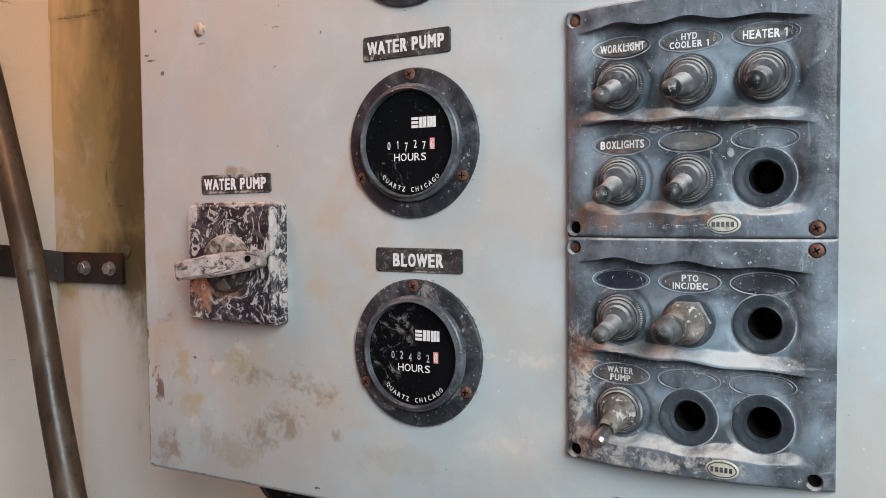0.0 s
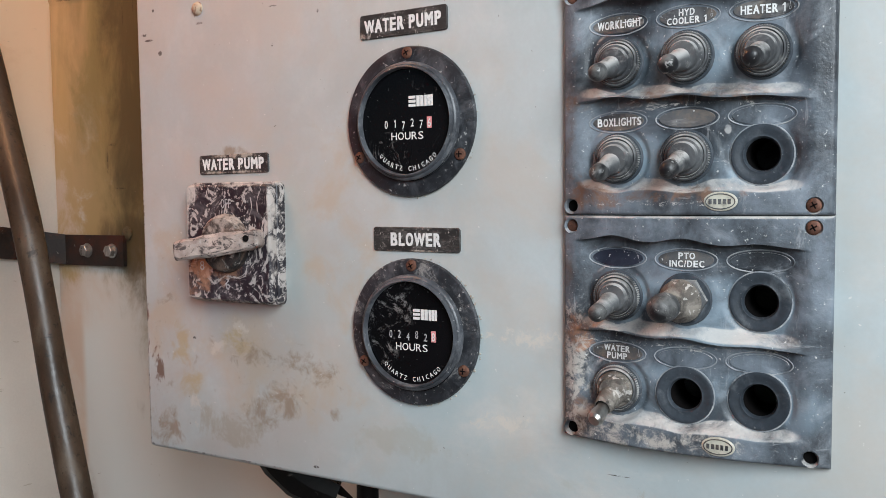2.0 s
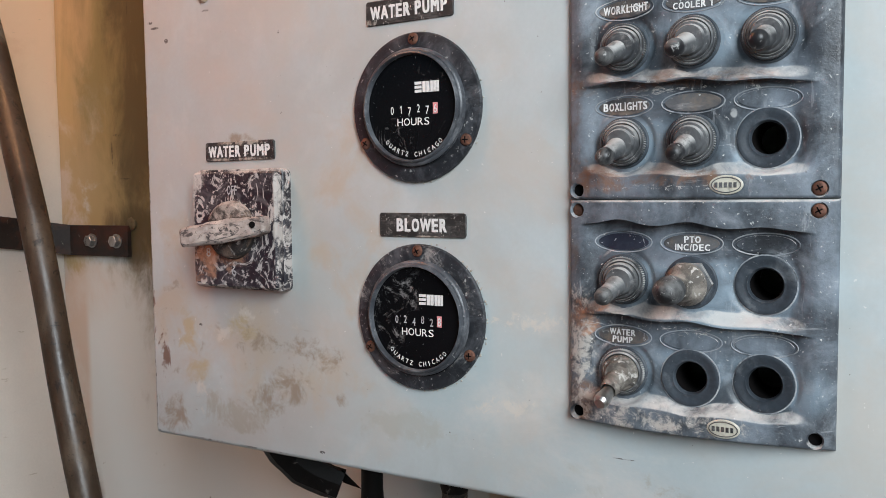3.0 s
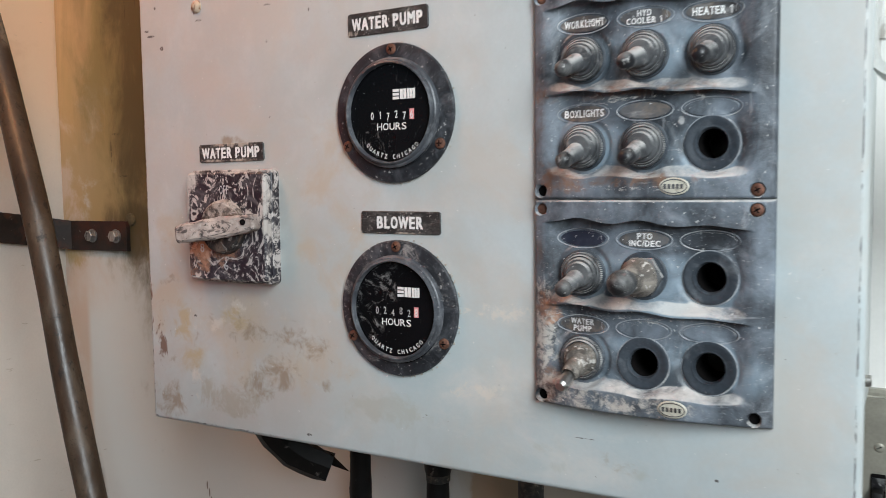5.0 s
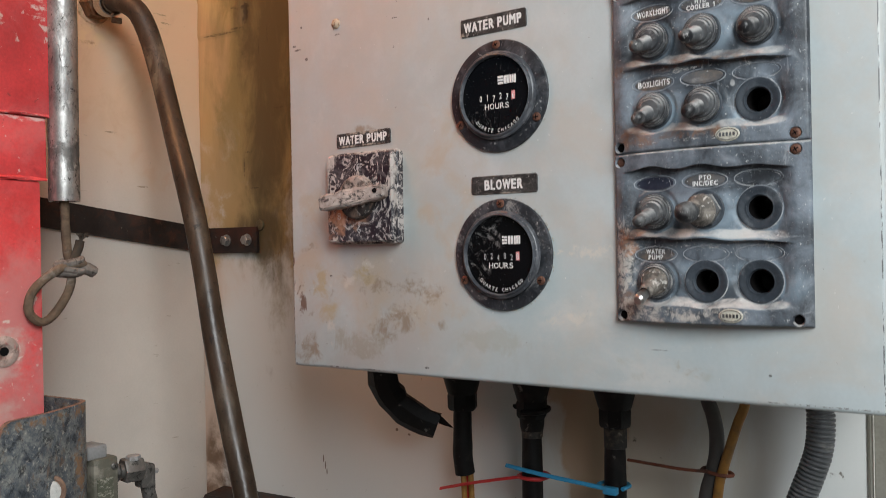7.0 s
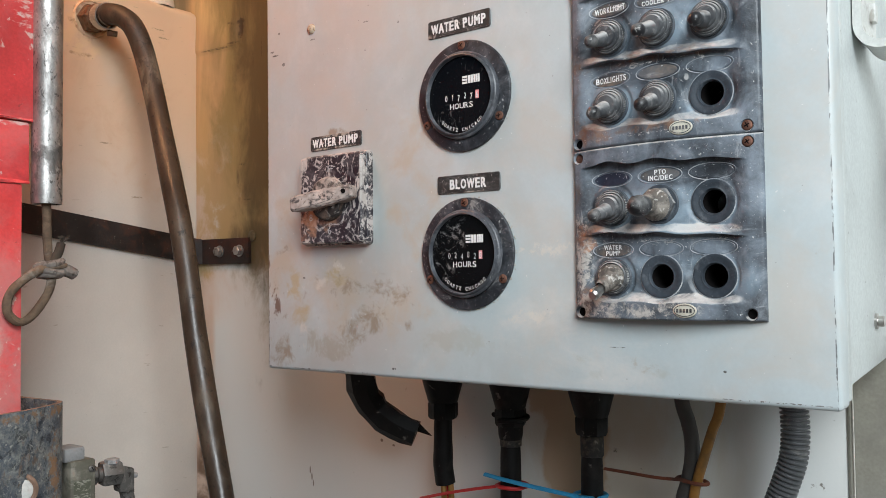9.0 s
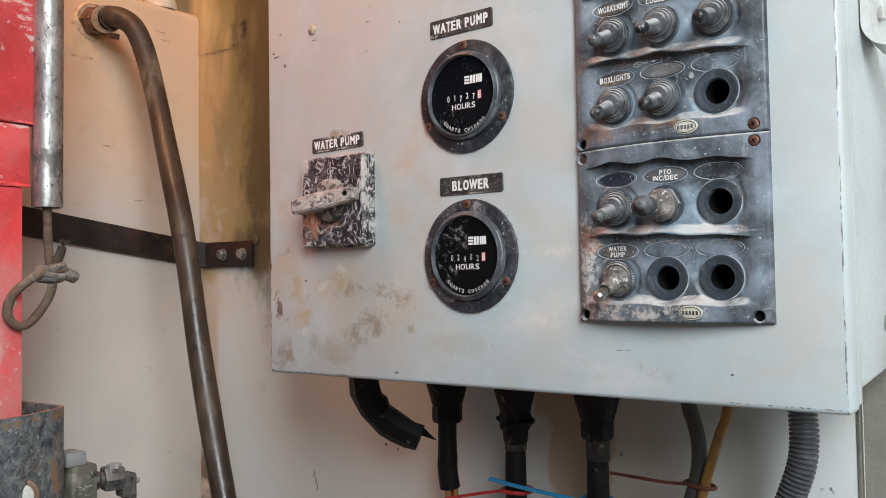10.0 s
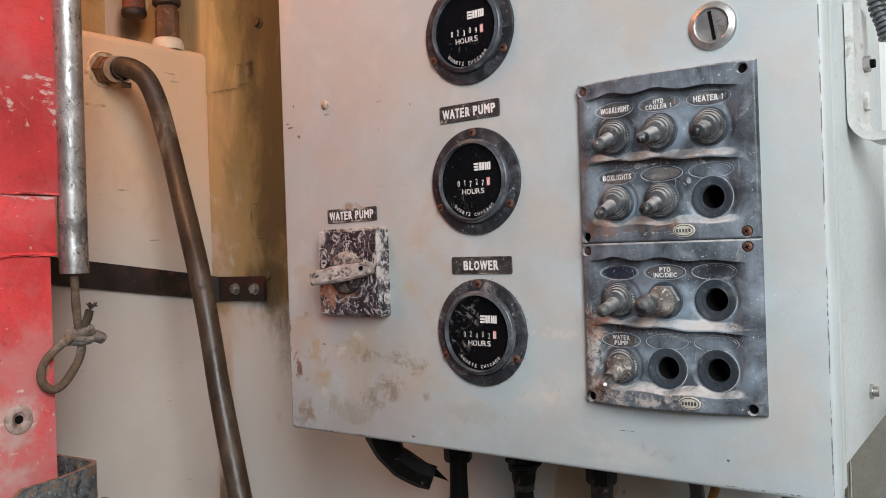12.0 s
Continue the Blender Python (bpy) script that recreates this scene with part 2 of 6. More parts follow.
M_PANEL = surface("weathered_black_plastic", (0.030, 0.034, 0.040), 0.42, tone=0.25, tone_scale=35, grain=0.25, grain_scale=900, bump=0.25, bump_scale=900, layers=(
    dict(color=(0.225, 0.268, 0.315), scale=20, lo=0.30, hi=0.64, amount=0.82, rough=0.6, detail=10, nrough=0.68),
    dict(color=(0.240, 0.318, 0.380), scale=34, lo=0.28, hi=0.60, amount=0.82, rough=0.6, detail=9, soft=0.7, spots=((-0.108, 1.556, 0.030, 0.014), (-0.078, 1.558, 0.034, 0.014), (-0.104, 1.515, 0.030, 0.013), (-0.072, 1.512, 0.034, 0.015), (-0.104, 1.452, 0.030, 0.014), (-0.074, 1.450, 0.034, 0.018), (-0.098, 1.414, 0.026, 0.014), (-0.062, 1.412, 0.034, 0.016))),
    dict(color=(0.37, 0.41, 0.45), scale=55, lo=0.49, hi=0.73, amount=0.50, rough=0.7, detail=11, nrough=0.70, distort=0.6),
    dict(color=(0.008, 0.009, 0.012), scale=34, lo=0.43, hi=0.66, amount=0.76, rough=0.36, detail=8, nrough=0.62),
    dict(color=(0.38, 0.40, 0.42), scale=260, lo=0.58, hi=0.69, amount=0.40, rough=0.8, detail=8, nrough=0.74),
    dict(color=(0.014, 0.015, 0.018), scale=620, lo=0.68, hi=0.74, amount=0.5, detail=4, shift=6),
    dict(color=(0.50, 0.52, 0.54), scale=230, lo=0.62, hi=0.67, amount=0.30, stretch=(0.15, 1, 1.6), detail=6, nrough=0.75, shift=2),
    dict(color=(0.50, 0.52, 0.54), scale=210, lo=0.63, hi=0.68, amount=0.30, stretch=(1.6, 1, 0.15), detail=6, nrough=0.75, shift=3),
    dict(color=(0.62, 0.62, 0.61), scale=200, lo=0.36, hi=0.56, grow=0.12, amount=0.55, rough=0.8, detail=8, spots=((-0.0725, 1.5268, 0.0013, 0.0017),)),
    dict(color=(0.42, 0.44, 0.46), scale=80, lo=0.58, hi=0.69, amount=0.5, stretch=(1, 1, 0.22), detail=10, nrough=0.74),
    dict(color=(0.62, 0.60, 0.57), scale=64, lo=0.30, hi=0.62, amount=0.82, rough=0.9, detail=10, nrough=0.74, up=(0.22, 0.56)),
    dict(color=(0.24, 0.135, 0.085), scale=60, lo=0.42, hi=0.60, grow=0.10, amount=0.80, rough=0.9, detail=10, nrough=0.72, spots=((-0.113, 1.5415, 0.034, 0.0042), (-0.070, 1.5415, 0.018, 0.0036), (-0.100, 1.5000, 0.03, 0.0036), (-0.126, 1.4985, 0.014, 0.005), (-0.138, 1.540, 0.010, 0.006), (-0.138, 1.500, 0.006, 0.008), (-0.139, 1.398, 0.008, 0.010))),
    dict(color=(0.56, 0.27, 0.15), scale=90, lo=0.36, hi=0.56, grow=0.12, amount=0.85, rough=0.9, detail=9, spots=((-0.138, 1.4370, 0.009, 0.008), (-0.128, 1.4420, 0.008, 0.003))),
    dict(color=(0.56, 0.52, 0.47), scale=130, lo=0.44, hi=0.57, grow=0.10, amount=0.78, rough=0.9, detail=11, nrough=0.78, spots=((-0.141, 1.422, 0.010, 0.032), (-0.108, 1.3940, 0.045, 0.007), (-0.134, 1.400, 0.014, 0.014), (-0.139, 1.4450, 0.007, 0.009))),
    dict(color=(0.12, 0.09, 0.075), scale=90, lo=0.46, hi=0.64, amount=0.6, rough=0.8, detail=9, soft=0.4, spots=((-0.1445, 1.55, 0.007, 0.06), (-0.1445, 1.44, 0.006, 0.05))),
    dict(color=(0.70, 0.68, 0.64), scale=240, lo=0.53, hi=0.59, grow=0.05, amount=0.9, rough=0.9, detail=9, nrough=0.8, distort=1.6, stretch=(0.6, 1, 1.4), spots=((-0.108, 1.5385, 0.035, 0.0030), (-0.066, 1.5375, 0.030, 0.0020), (-0.090, 1.4345, 0.045, 0.0020), (-0.102, 1.4965, 0.03, 0.0014), (-0.085, 1.4900, 0.05, 0.0007))),
    dict(color=(0.70, 0.70, 0.68), scale=620, lo=0.66, hi=0.70, amount=0.75, detail=4),
))
M_SOCKET = surface("black_socket_plastic", (0.040, 0.050, 0.062), 0.42, tone=0.2, grain=0.2, layers=(
    dict(color=(0.26, 0.28, 0.30), scale=70, lo=0.52, hi=0.75, amount=0.45, rough=0.7, detail=9, nrough=0.7),
    dict(color=(0.50, 0.50, 0.50), scale=500, lo=0.66, hi=0.72, amount=0.4)))
M_RUBBER = surface("dusty_black_rubber", (0.026, 0.028, 0.032), 0.5, tone=0.3, tone_scale=60, grain=0.2, bump=0.25, layers=(
    dict(color=(0.16, 0.165, 0.17), scale=50, lo=0.32, hi=0.68, amount=0.70, rough=0.8, detail=9, nrough=0.66),
    dict(color=(0.38, 0.37, 0.36), scale=170, lo=0.52, hi=0.69, amount=0.45, rough=0.9, detail=9, nrough=0.70),
    dict(color=(0.56, 0.55, 0.53), scale=60, lo=0.28, hi=0.6, amount=0.75, rough=0.9, up=(0.05, 0.70)),
    dict(color=(0.020, 0.021, 0.024), scale=95, lo=0.52, hi=0.66, amount=0.7, rough=0.5, detail=10, nrough=0.72),
    dict(color=(0.66, 0.65, 0.63), scale=560, lo=0.67, hi=0.71, amount=0.6, detail=4)))
M_TIP = surface("shiny_black_rubber", (0.012, 0.012, 0.014), 0.36, tone=0.3, layers=(
    dict(color=(0.22, 0.22, 0.215), scale=90, lo=0.44, hi=0.66, amount=0.6, rough=0.7, detail=9, nrough=0.66),
    dict(color=(0.50, 0.49, 0.47), scale=330, lo=0.60, hi=0.66, amount=0.6, rough=0.9, detail=6)))
M_RUBBER_TAN = surface("mud_caked_rubber", (0.105, 0.092, 0.080), 0.75, tone=0.3, tone_scale=60, bump=0.5, layers=(
    dict(color=(0.34, 0.305, 0.265), scale=100, lo=0.42, hi=0.62, amount=0.75, rough=0.95, detail=10, nrough=0.74),
    dict(color=(0.022, 0.019, 0.018), scale=170, lo=0.55, hi=0.62, amount=0.75, detail=9, nrough=0.72),
    dict(color=(0.62, 0.59, 0.55), scale=260, lo=0.58, hi=0.64, amount=0.75)))
M_INSERT = surface("black_label_insert", (0.050, 0.050, 0.053), 0.42, tone=0.3, layers=(
    dict(color=(0.15, 0.15, 0.155), scale=40, lo=0.40, hi=0.66, amount=0.7, rough=0.7, detail=8),
    dict(color=(0.34, 0.33, 0.32), scale=220, lo=0.56, hi=0.70, amount=0.6, stretch=(0.3, 1, 1), rough=0.8),
    dict(color=(0.26, 0.20, 0.155), scale=60, lo=0.46, hi=0.68, amount=0.7, rough=0.9, detail=9, nrough=0.74),
    dict(color=(0.70, 0.70, 0.69), scale=560, lo=0.66, hi=0.70, amount=0.8, detail=3)))
M_BLANK = surface("navy_black_insert", (0.020, 0.024, 0.040), 0.4, tone=0.2, layers=(
    dict(color=(0.09, 0.10, 0.13), scale=60, lo=0.46, hi=0.68, amount=0.6, detail=8),
    dict(color=(0.60, 0.60, 0.60), scale=330, lo=0.62, hi=0.66, amount=0.8, detail=4, distort=1.2)))
M_WHITE = surface("white_print", (0.80, 0.79, 0.77), 0.6, tone=0.03, bump=0.03, layers=(
    dict(color=(0.25, 0.24, 0.23), scale=420, lo=0.60, hi=0.70, amount=0.6),))
M_GREYPRINT = surface("faded_white_print", (0.50, 0.49, 0.49), 0.6, tone=0.1, bump=0.03, layers=(
    dict(color=(0.10, 0.10, 0.11), scale=420, lo=0.52, hi=0.66, amount=0.7),))
M_CREAM = surface("dirty_cream_badge", (0.58, 0.55, 0.46), 0.4, tone=0.1, layers=(dict(color=(0.15, 0.13, 0.11), scale=300, lo=0.56, hi=0.68, amount=0.6),))
M_REDPRINT = surface("red_counter_wheel", (0.75, 0.30, 0.30), 0.5, tone=0.1, bump=0.02)
M_FLANGE = surface("scuffed_black_meter_plastic", (0.018, 0.020, 0.024), 0.40, tone=0.3, tone_scale=50, grain=0.2, bump=0.14, layers=(
    dict(color=(0.15, 0.155, 0.17), scale=55, lo=0.46, hi=0.68, amount=0.5, rough=0.65, detail=11, nrough=0.78),
    dict(color=(0.30, 0.295, 0.30), scale=150, lo=0.60, hi=0.68, amount=0.6, rough=0.8, detail=9, nrough=0.78, distort=1.2),
    dict(color=(0.55, 0.53, 0.51), scale=420, lo=0.63, hi=0.69, amount=0.6, detail=4),
    dict(color=(0.46, 0.44, 0.42), scale=60, lo=0.54, hi=0.66, amount=0.6, rough=0.9, detail=11, nrough=0.78, spots=((-0.228, 1.431, 0.055, 0.055),))))
M_CRUMB = surface("pale_dust_crumbs", (0.48, 0.44, 0.38), 0.9, tone=0.25, tone_scale=200, bump=0.3)
M_BEZEL = surface("greyed_bezel_ring", (0.055, 0.060, 0.070), 0.36, tone=0.3, tone_scale=60, layers=(
    dict(color=(0.26, 0.27, 0.285), scale=60, lo=0.45, hi=0.70, amount=0.7, rough=0.6, detail=10, nrough=0.75),
    dict(color=(0.60, 0.59, 0.58), scale=480, lo=0.64, hi=0.70, amount=0.6, detail=4)))
M_FACE = surface("black_dial_face", (0.004, 0.004, 0.005), 0.22, tone=0.2, grain=0.05, bump=0.02, spec=0.22, layers=(
    dict(color=(0.22, 0.21, 0.21), scale=55, lo=0.60, hi=0.72, amount=0.35, rough=0.6, detail=9, nrough=0.75, distort=1.2),
    dict(color=(0.40, 0.38, 0.37), scale=80, lo=0.52, hi=0.64, amount=0.55, rough=0.8, detail=10, nrough=0.8, distort=1.2, spots=((-0.240, 1.444, 0.017, 0.017), (-0.246, 1.425, 0.012, 0.02), (-0.240, 1.522, 0.014, 0.012))),
    dict(color=(0.5, 0.5, 0.5), scale=700, lo=0.71, hi=0.74, amount=0.5, detail=2)))
M_SCREW = surface("rusty_screw", (0.15, 0.07, 0.048), 0.6, 0.5, tone=0.3, tone_scale=200, bump=0.3, layers=(
    dict(color=(0.34, 0.15, 0.09), scale=300, lo=0.5, hi=0.65, amount=0.5),))
M_PIT = surface("dark_recess", (0.006, 0.005, 0.005), 0.9, spec=0.1)
M_OVALRIM = surface("rubbed_oval_rim", (0.30, 0.32, 0.345), 0.5, tone=0.3, tone_scale=80, layers=(dict(color=(0.04, 0.045, 0.05), scale=70, lo=0.54, hi=0.66, amount=0.8, detail=8), dict(color=(0.58, 0.58, 0.57), scale=120, lo=0.52, hi=0.64, amount=0.7)))
M_PLATE = surface("scratched_black_label", (0.030, 0.028, 0.027), 0.5, tone=0.2, layers=(
    dict(color=(0.30, 0.28, 0.26), scale=80, lo=0.50, hi=0.70, amount=0.65, rough=0.8, detail=11, nrough=0.78, stretch=(0.5, 1, 1.3)),
    dict(color=(0.50, 0.46, 0.42), scale=180, lo=0.58, hi=0.65, amount=0.7, rough=0.9, detail=9, nrough=0.75),
    dict(color=(0.66, 0.62, 0.57), scale=420, lo=0.63, hi=0.68, amount=0.75, detail=4),
    dict(color=(0.50, 0.42, 0.35), scale=140, lo=0.42, hi=0.56, grow=0.12, amount=0.8, rough=0.9, detail=9, nrough=0.75, spots=((-0.350, 1.5248, 0.028, 0.0018), (-0.350, 1.5150, 0.03, 0.0012), (-0.227, 1.4722, 0.02, 0.001), (-0.255, 1.5830, 0.008, 0.002)))))
M_ROTARY = surface("mortar_smeared_black_plastic", (0.016, 0.013, 0.019), 0.42, tone=0.3, bump=0.45, bump_scale=450, layers=(
    dict(color=(0.20, 0.18, 0.185), scale=48, lo=0.46, hi=0.68, amount=0.45, rough=0.8, detail=9, distort=3.0, nrough=0.62),
    dict(color=(0.55, 0.495, 0.465), scale=62, lo=0.52, hi=0.59, amount=0.88, rough=0.9, detail=9, distort=4.2, nrough=0.60, stretch=(1.1, 1, 0.9)),
    dict(color=(0.52, 0.47, 0.44), scale=120, lo=0.60, hi=0.68, amount=0.65, rough=0.9, detail=6, distort=2.5),
    dict(color=(0.012, 0.010, 0.014), scale=75, lo=0.58, hi=0.64, amount=0.8, rough=0.5, detail=8, distort=2.0, shift=4),
    dict(color=(0.56, 0.50, 0.46), scale=90, lo=0.40, hi=0.56, grow=0.10, amount=0.8, rough=0.9, detail=9, nrough=0.70, spots=((-0.3142, 1.475, 0.0016, 0.05), (-0.3445, 1.5085, 0.05, 0.0022), (-0.3765, 1.475, 0.0020, 0.05), (-0.3445, 1.4410, 0.05, 0.0020), (-0.372, 1.503, 0.010, 0.006))),
    dict(color=(0.46, 0.235, 0.145), scale=60, lo=0.42, hi=0.58, grow=0.12, amount=0.8, rough=0.9, detail=9, nrough=0.7, spots=((-0.369, 1.455, 0.014, 0.022), (-0.345, 1.458, 0.014, 0.008)))))
M_HANDLE = surface("mortar_caked_handle", (0.45, 0.375, 0.335), 0.85, tone=0.2, tone_scale=80, bump=0.6, bump_scale=350, layers=(
    dict(color=(0.22, 0.165, 0.145), scale=55, lo=0.44, hi=0.66, amount=0.7, detail=9, nrough=0.66, distort=0.8, shift=3),
    dict(color=(0.56, 0.50, 0.46), scale=70, lo=0.54, hi=0.66, amount=0.5),
    dict(color=(0.05, 0.04, 0.04), scale=110, lo=0.52, hi=0.59, amount=0.85, detail=10, nrough=0.70, distort=1.6, stretch=(0.5, 1, 1.4)),
    dict(color=(0.03, 0.027, 0.027), scale=420, lo=0.60, hi=0.64, amount=0.85, detail=5)))
M_COLLAR = surface("crusted_switch_collar", (0.022, 0.018, 0.017), 0.7, tone=0.3, tone_scale=90, bump=0.6, layers=(
    dict(color=(0.20, 0.13, 0.095), scale=80, lo=0.46, hi=0.62, amount=0.65, rough=0.9, detail=10, nrough=0.72),
    dict(color=(0.48, 0.41, 0.37), scale=110, lo=0.42, hi=0.58, amount=0.7, rough=0.9, detail=9, nrough=0.72, up=(0.0, 0.5)),
    dict(color=(0.42, 0.37, 0.34), scale=75, lo=0.54, hi=0.62, amount=0.7, rough=0.9, detail=11, nrough=0.74, distort=1.8),
    dict(color=(0.46, 0.39, 0.345), scale=90, lo=0.38, hi=0.56, grow=0.12, amount=0.75, rough=0.9, detail=10, nrough=0.74, spots=((-0.345, 1.490, 0.018, 0.010),)),
    dict(color=(0.07, 0.05, 0.042), scale=130, lo=0.55, hi=0.62, amount=0.7, rough=0.9, detail=9, distort=1.5, shift=6)))
M_CHROME = surface("worn_nickel", (0.56, 0.54, 0.51), 0.38, 1.0, tone=0.1, tone_scale=90, bump=0.06, layers=(
    dict(color=(0.35, 0.33, 0.30), scale=130, lo=0.52, hi=0.68, amount=0.5, rough=0.5),))
M_GALV = surface("worn_galvanised_pipe", (0.46, 0.45, 0.435), 0.44, 0.85, tone=0.2, tone_scale=40, bump=0.4, bump_scale=160, layers=(
    dict(color=(0.16, 0.155, 0.15), scale=70, lo=0.48, hi=0.64, amount=0.65, rough=0.65, detail=11, nrough=0.76, stretch=(1, 1, 0.4)),
    dict(color=(0.035, 0.033, 0.03), scale=170, lo=0.55, hi=0.63, amount=0.8, rough=0.7, detail=9, nrough=0.78, stretch=(1, 1, 0.5)),
    dict(color=(0.10, 0.095, 0.09), scale=60, lo=0.34, hi=0.52, grow=0.08, amount=0.7, rough=0.7, detail=9, spots=((-0.58, 1.518, 0.9, 0.012), (-0.58, 1.744, 0.9, 0.008))),
    dict(color=(0.74, 0.73, 0.72), scale=120, lo=0.58, hi=0.66, amount=0.6)))
M_RED = surface("faded_red_paint", (0.66, 0.056, 0.058), 0.42, tone=0.2, tone_scale=14, bump=0.12, layers=(
    dict(color=(0.60, 0.17, 0.17), scale=16, lo=0.46, hi=0.70, amount=0.5, rough=0.6, detail=10, nrough=0.72),
    dict(color=(0.36, 0.03, 0.035), scale=40, lo=0.54, hi=0.70, amount=0.4, detail=10, nrough=0.74),
    dict(color=(0.54, 0.23, 0.22), scale=22, lo=0.20, hi=0.50, grow=0.10, amount=0.7, rough=0.7, detail=8, nrough=0.64, spots=((-0.585, 1.30, 0.9, 0.100),)),
    dict(color=(0.52, 0.42, 0.37), scale=40, lo=0.32, hi=0.58, grow=0.12, amount=0.65, rough=0.8, detail=8, nrough=0.66, axis="Y", spots=((0.205, 1.362, 0.030, 0.024), (0.200, 1.322, 0.030, 0.016))),
    dict(color=(0.72, 0.55, 0.50), scale=130, lo=0.44, hi=0.56, grow=0.08, amount=0.8, rough=0.8, detail=8, nrough=0.7, stretch=(1, 0.6, 1.6), axis="Y", spots=((0.245, 1.634, 0.008, 0.012), (0.238, 1.645, 0.012, 0.004), (0.235, 1.545, 0.03, 0.003))),
    dict(color=(0.66, 0.55, 0.48), scale=70, lo=0.58, hi=0.64, amount=0.8, detail=8, spots=((-0.585, 1.37, 0.4, 0.05), (-0.585, 1.62, 0.4, 0.02))),
    dict(color=(0.70, 0.52, 0.48), scale=200, lo=0.69, hi=0.72, amount=0.7, detail=3),
    dict(color=(0.14, 0.05, 0.04), scale=90, lo=0.66, hi=0.72, amount=0.8)))
M_EYELET = surface("worn_beige_eyelet", (0.40, 0.30, 0.26), 0.7, tone=0.2, tone_scale=120, bump=0.4, layers=(
    dict(color=(0.50, 0.14, 0.13), scale=110, lo=0.54, hi=0.64, amount=0.6, detail=8),
    dict(color=(0.10, 0.05, 0.035), scale=150, lo=0.36, hi=0.56, grow=0.12, amount=0.85, detail=9, axis="Y", spots=((0.2135, 1.363, 0.0066, 0.0066),)),
    dict(color=(0.14, 0.09, 0.07), scale=90, lo=0.54, hi=0.64, amount=0.7, detail=9)))
M_TANK = surface("yellowed_white_tank_plastic", (0.655, 0.605, 0.545), 0.42, tone=0.06, tone_scale=7, grain=0.02, bump=0.06, bump_scale=120, layers=(
    dict(color=(0.77, 0.545, 0.35), scale=6, lo=0.05, hi=0.5, amount=0.9, spots=((-0.77, 1.76, 0.9, 0.29),), soft=1.0, detail=8),
    dict(color=(0.62, 0.42, 0.26), scale=18, lo=0.46, hi=0.66, grow=0.10, amount=0.5, detail=9, spots=((-0.77, 1.62, 0.9, 0.10),)),
    dict(color=(0.80, 0.60, 0.36), scale=60, lo=0.30, hi=0.52, grow=0.12, amount=0.8, detail=9, nrough=0.66, axis="Y", spots=((0.405, 1.672, 0.022, 0.010), (0.385, 1.690, 0.010, 0.020))),
    dict(color=(0.34, 0.18, 0.09), scale=90, lo=0.36, hi=0.56, grow=0.16, amount=0.8, detail=9, nrough=0.7, axis="Y", spots=((0.412, 1.7035, 0.024, 0.023), (0.40, 1.664, 0.014, 0.003))),
    dict(color=(0.30, 0.22, 0.13), scale=300, lo=0.40, hi=0.52, amount=0.7, detail=5, soft=0.5, distort=1.0, axis="Y", spots=((0.497, 1.713, 0.010, 0.0012), (0.505, 1.704, 0.008, 0.0014), (0.430, 1.570, 0.008, 0.0012), (0.470, 1.512, 0.009, 0.0012), (0.440, 1.474, 0.006, 0.001))),
    dict(color=(0.36, 0.29, 0.20), scale=60, lo=0.66, hi=0.71, amount=0.5, detail=8, stretch=(1, 0.6, 3)),
    dict(color=(0.30, 0.25, 0.18), scale=260, lo=0.71, hi=0.74, amount=0.6)))
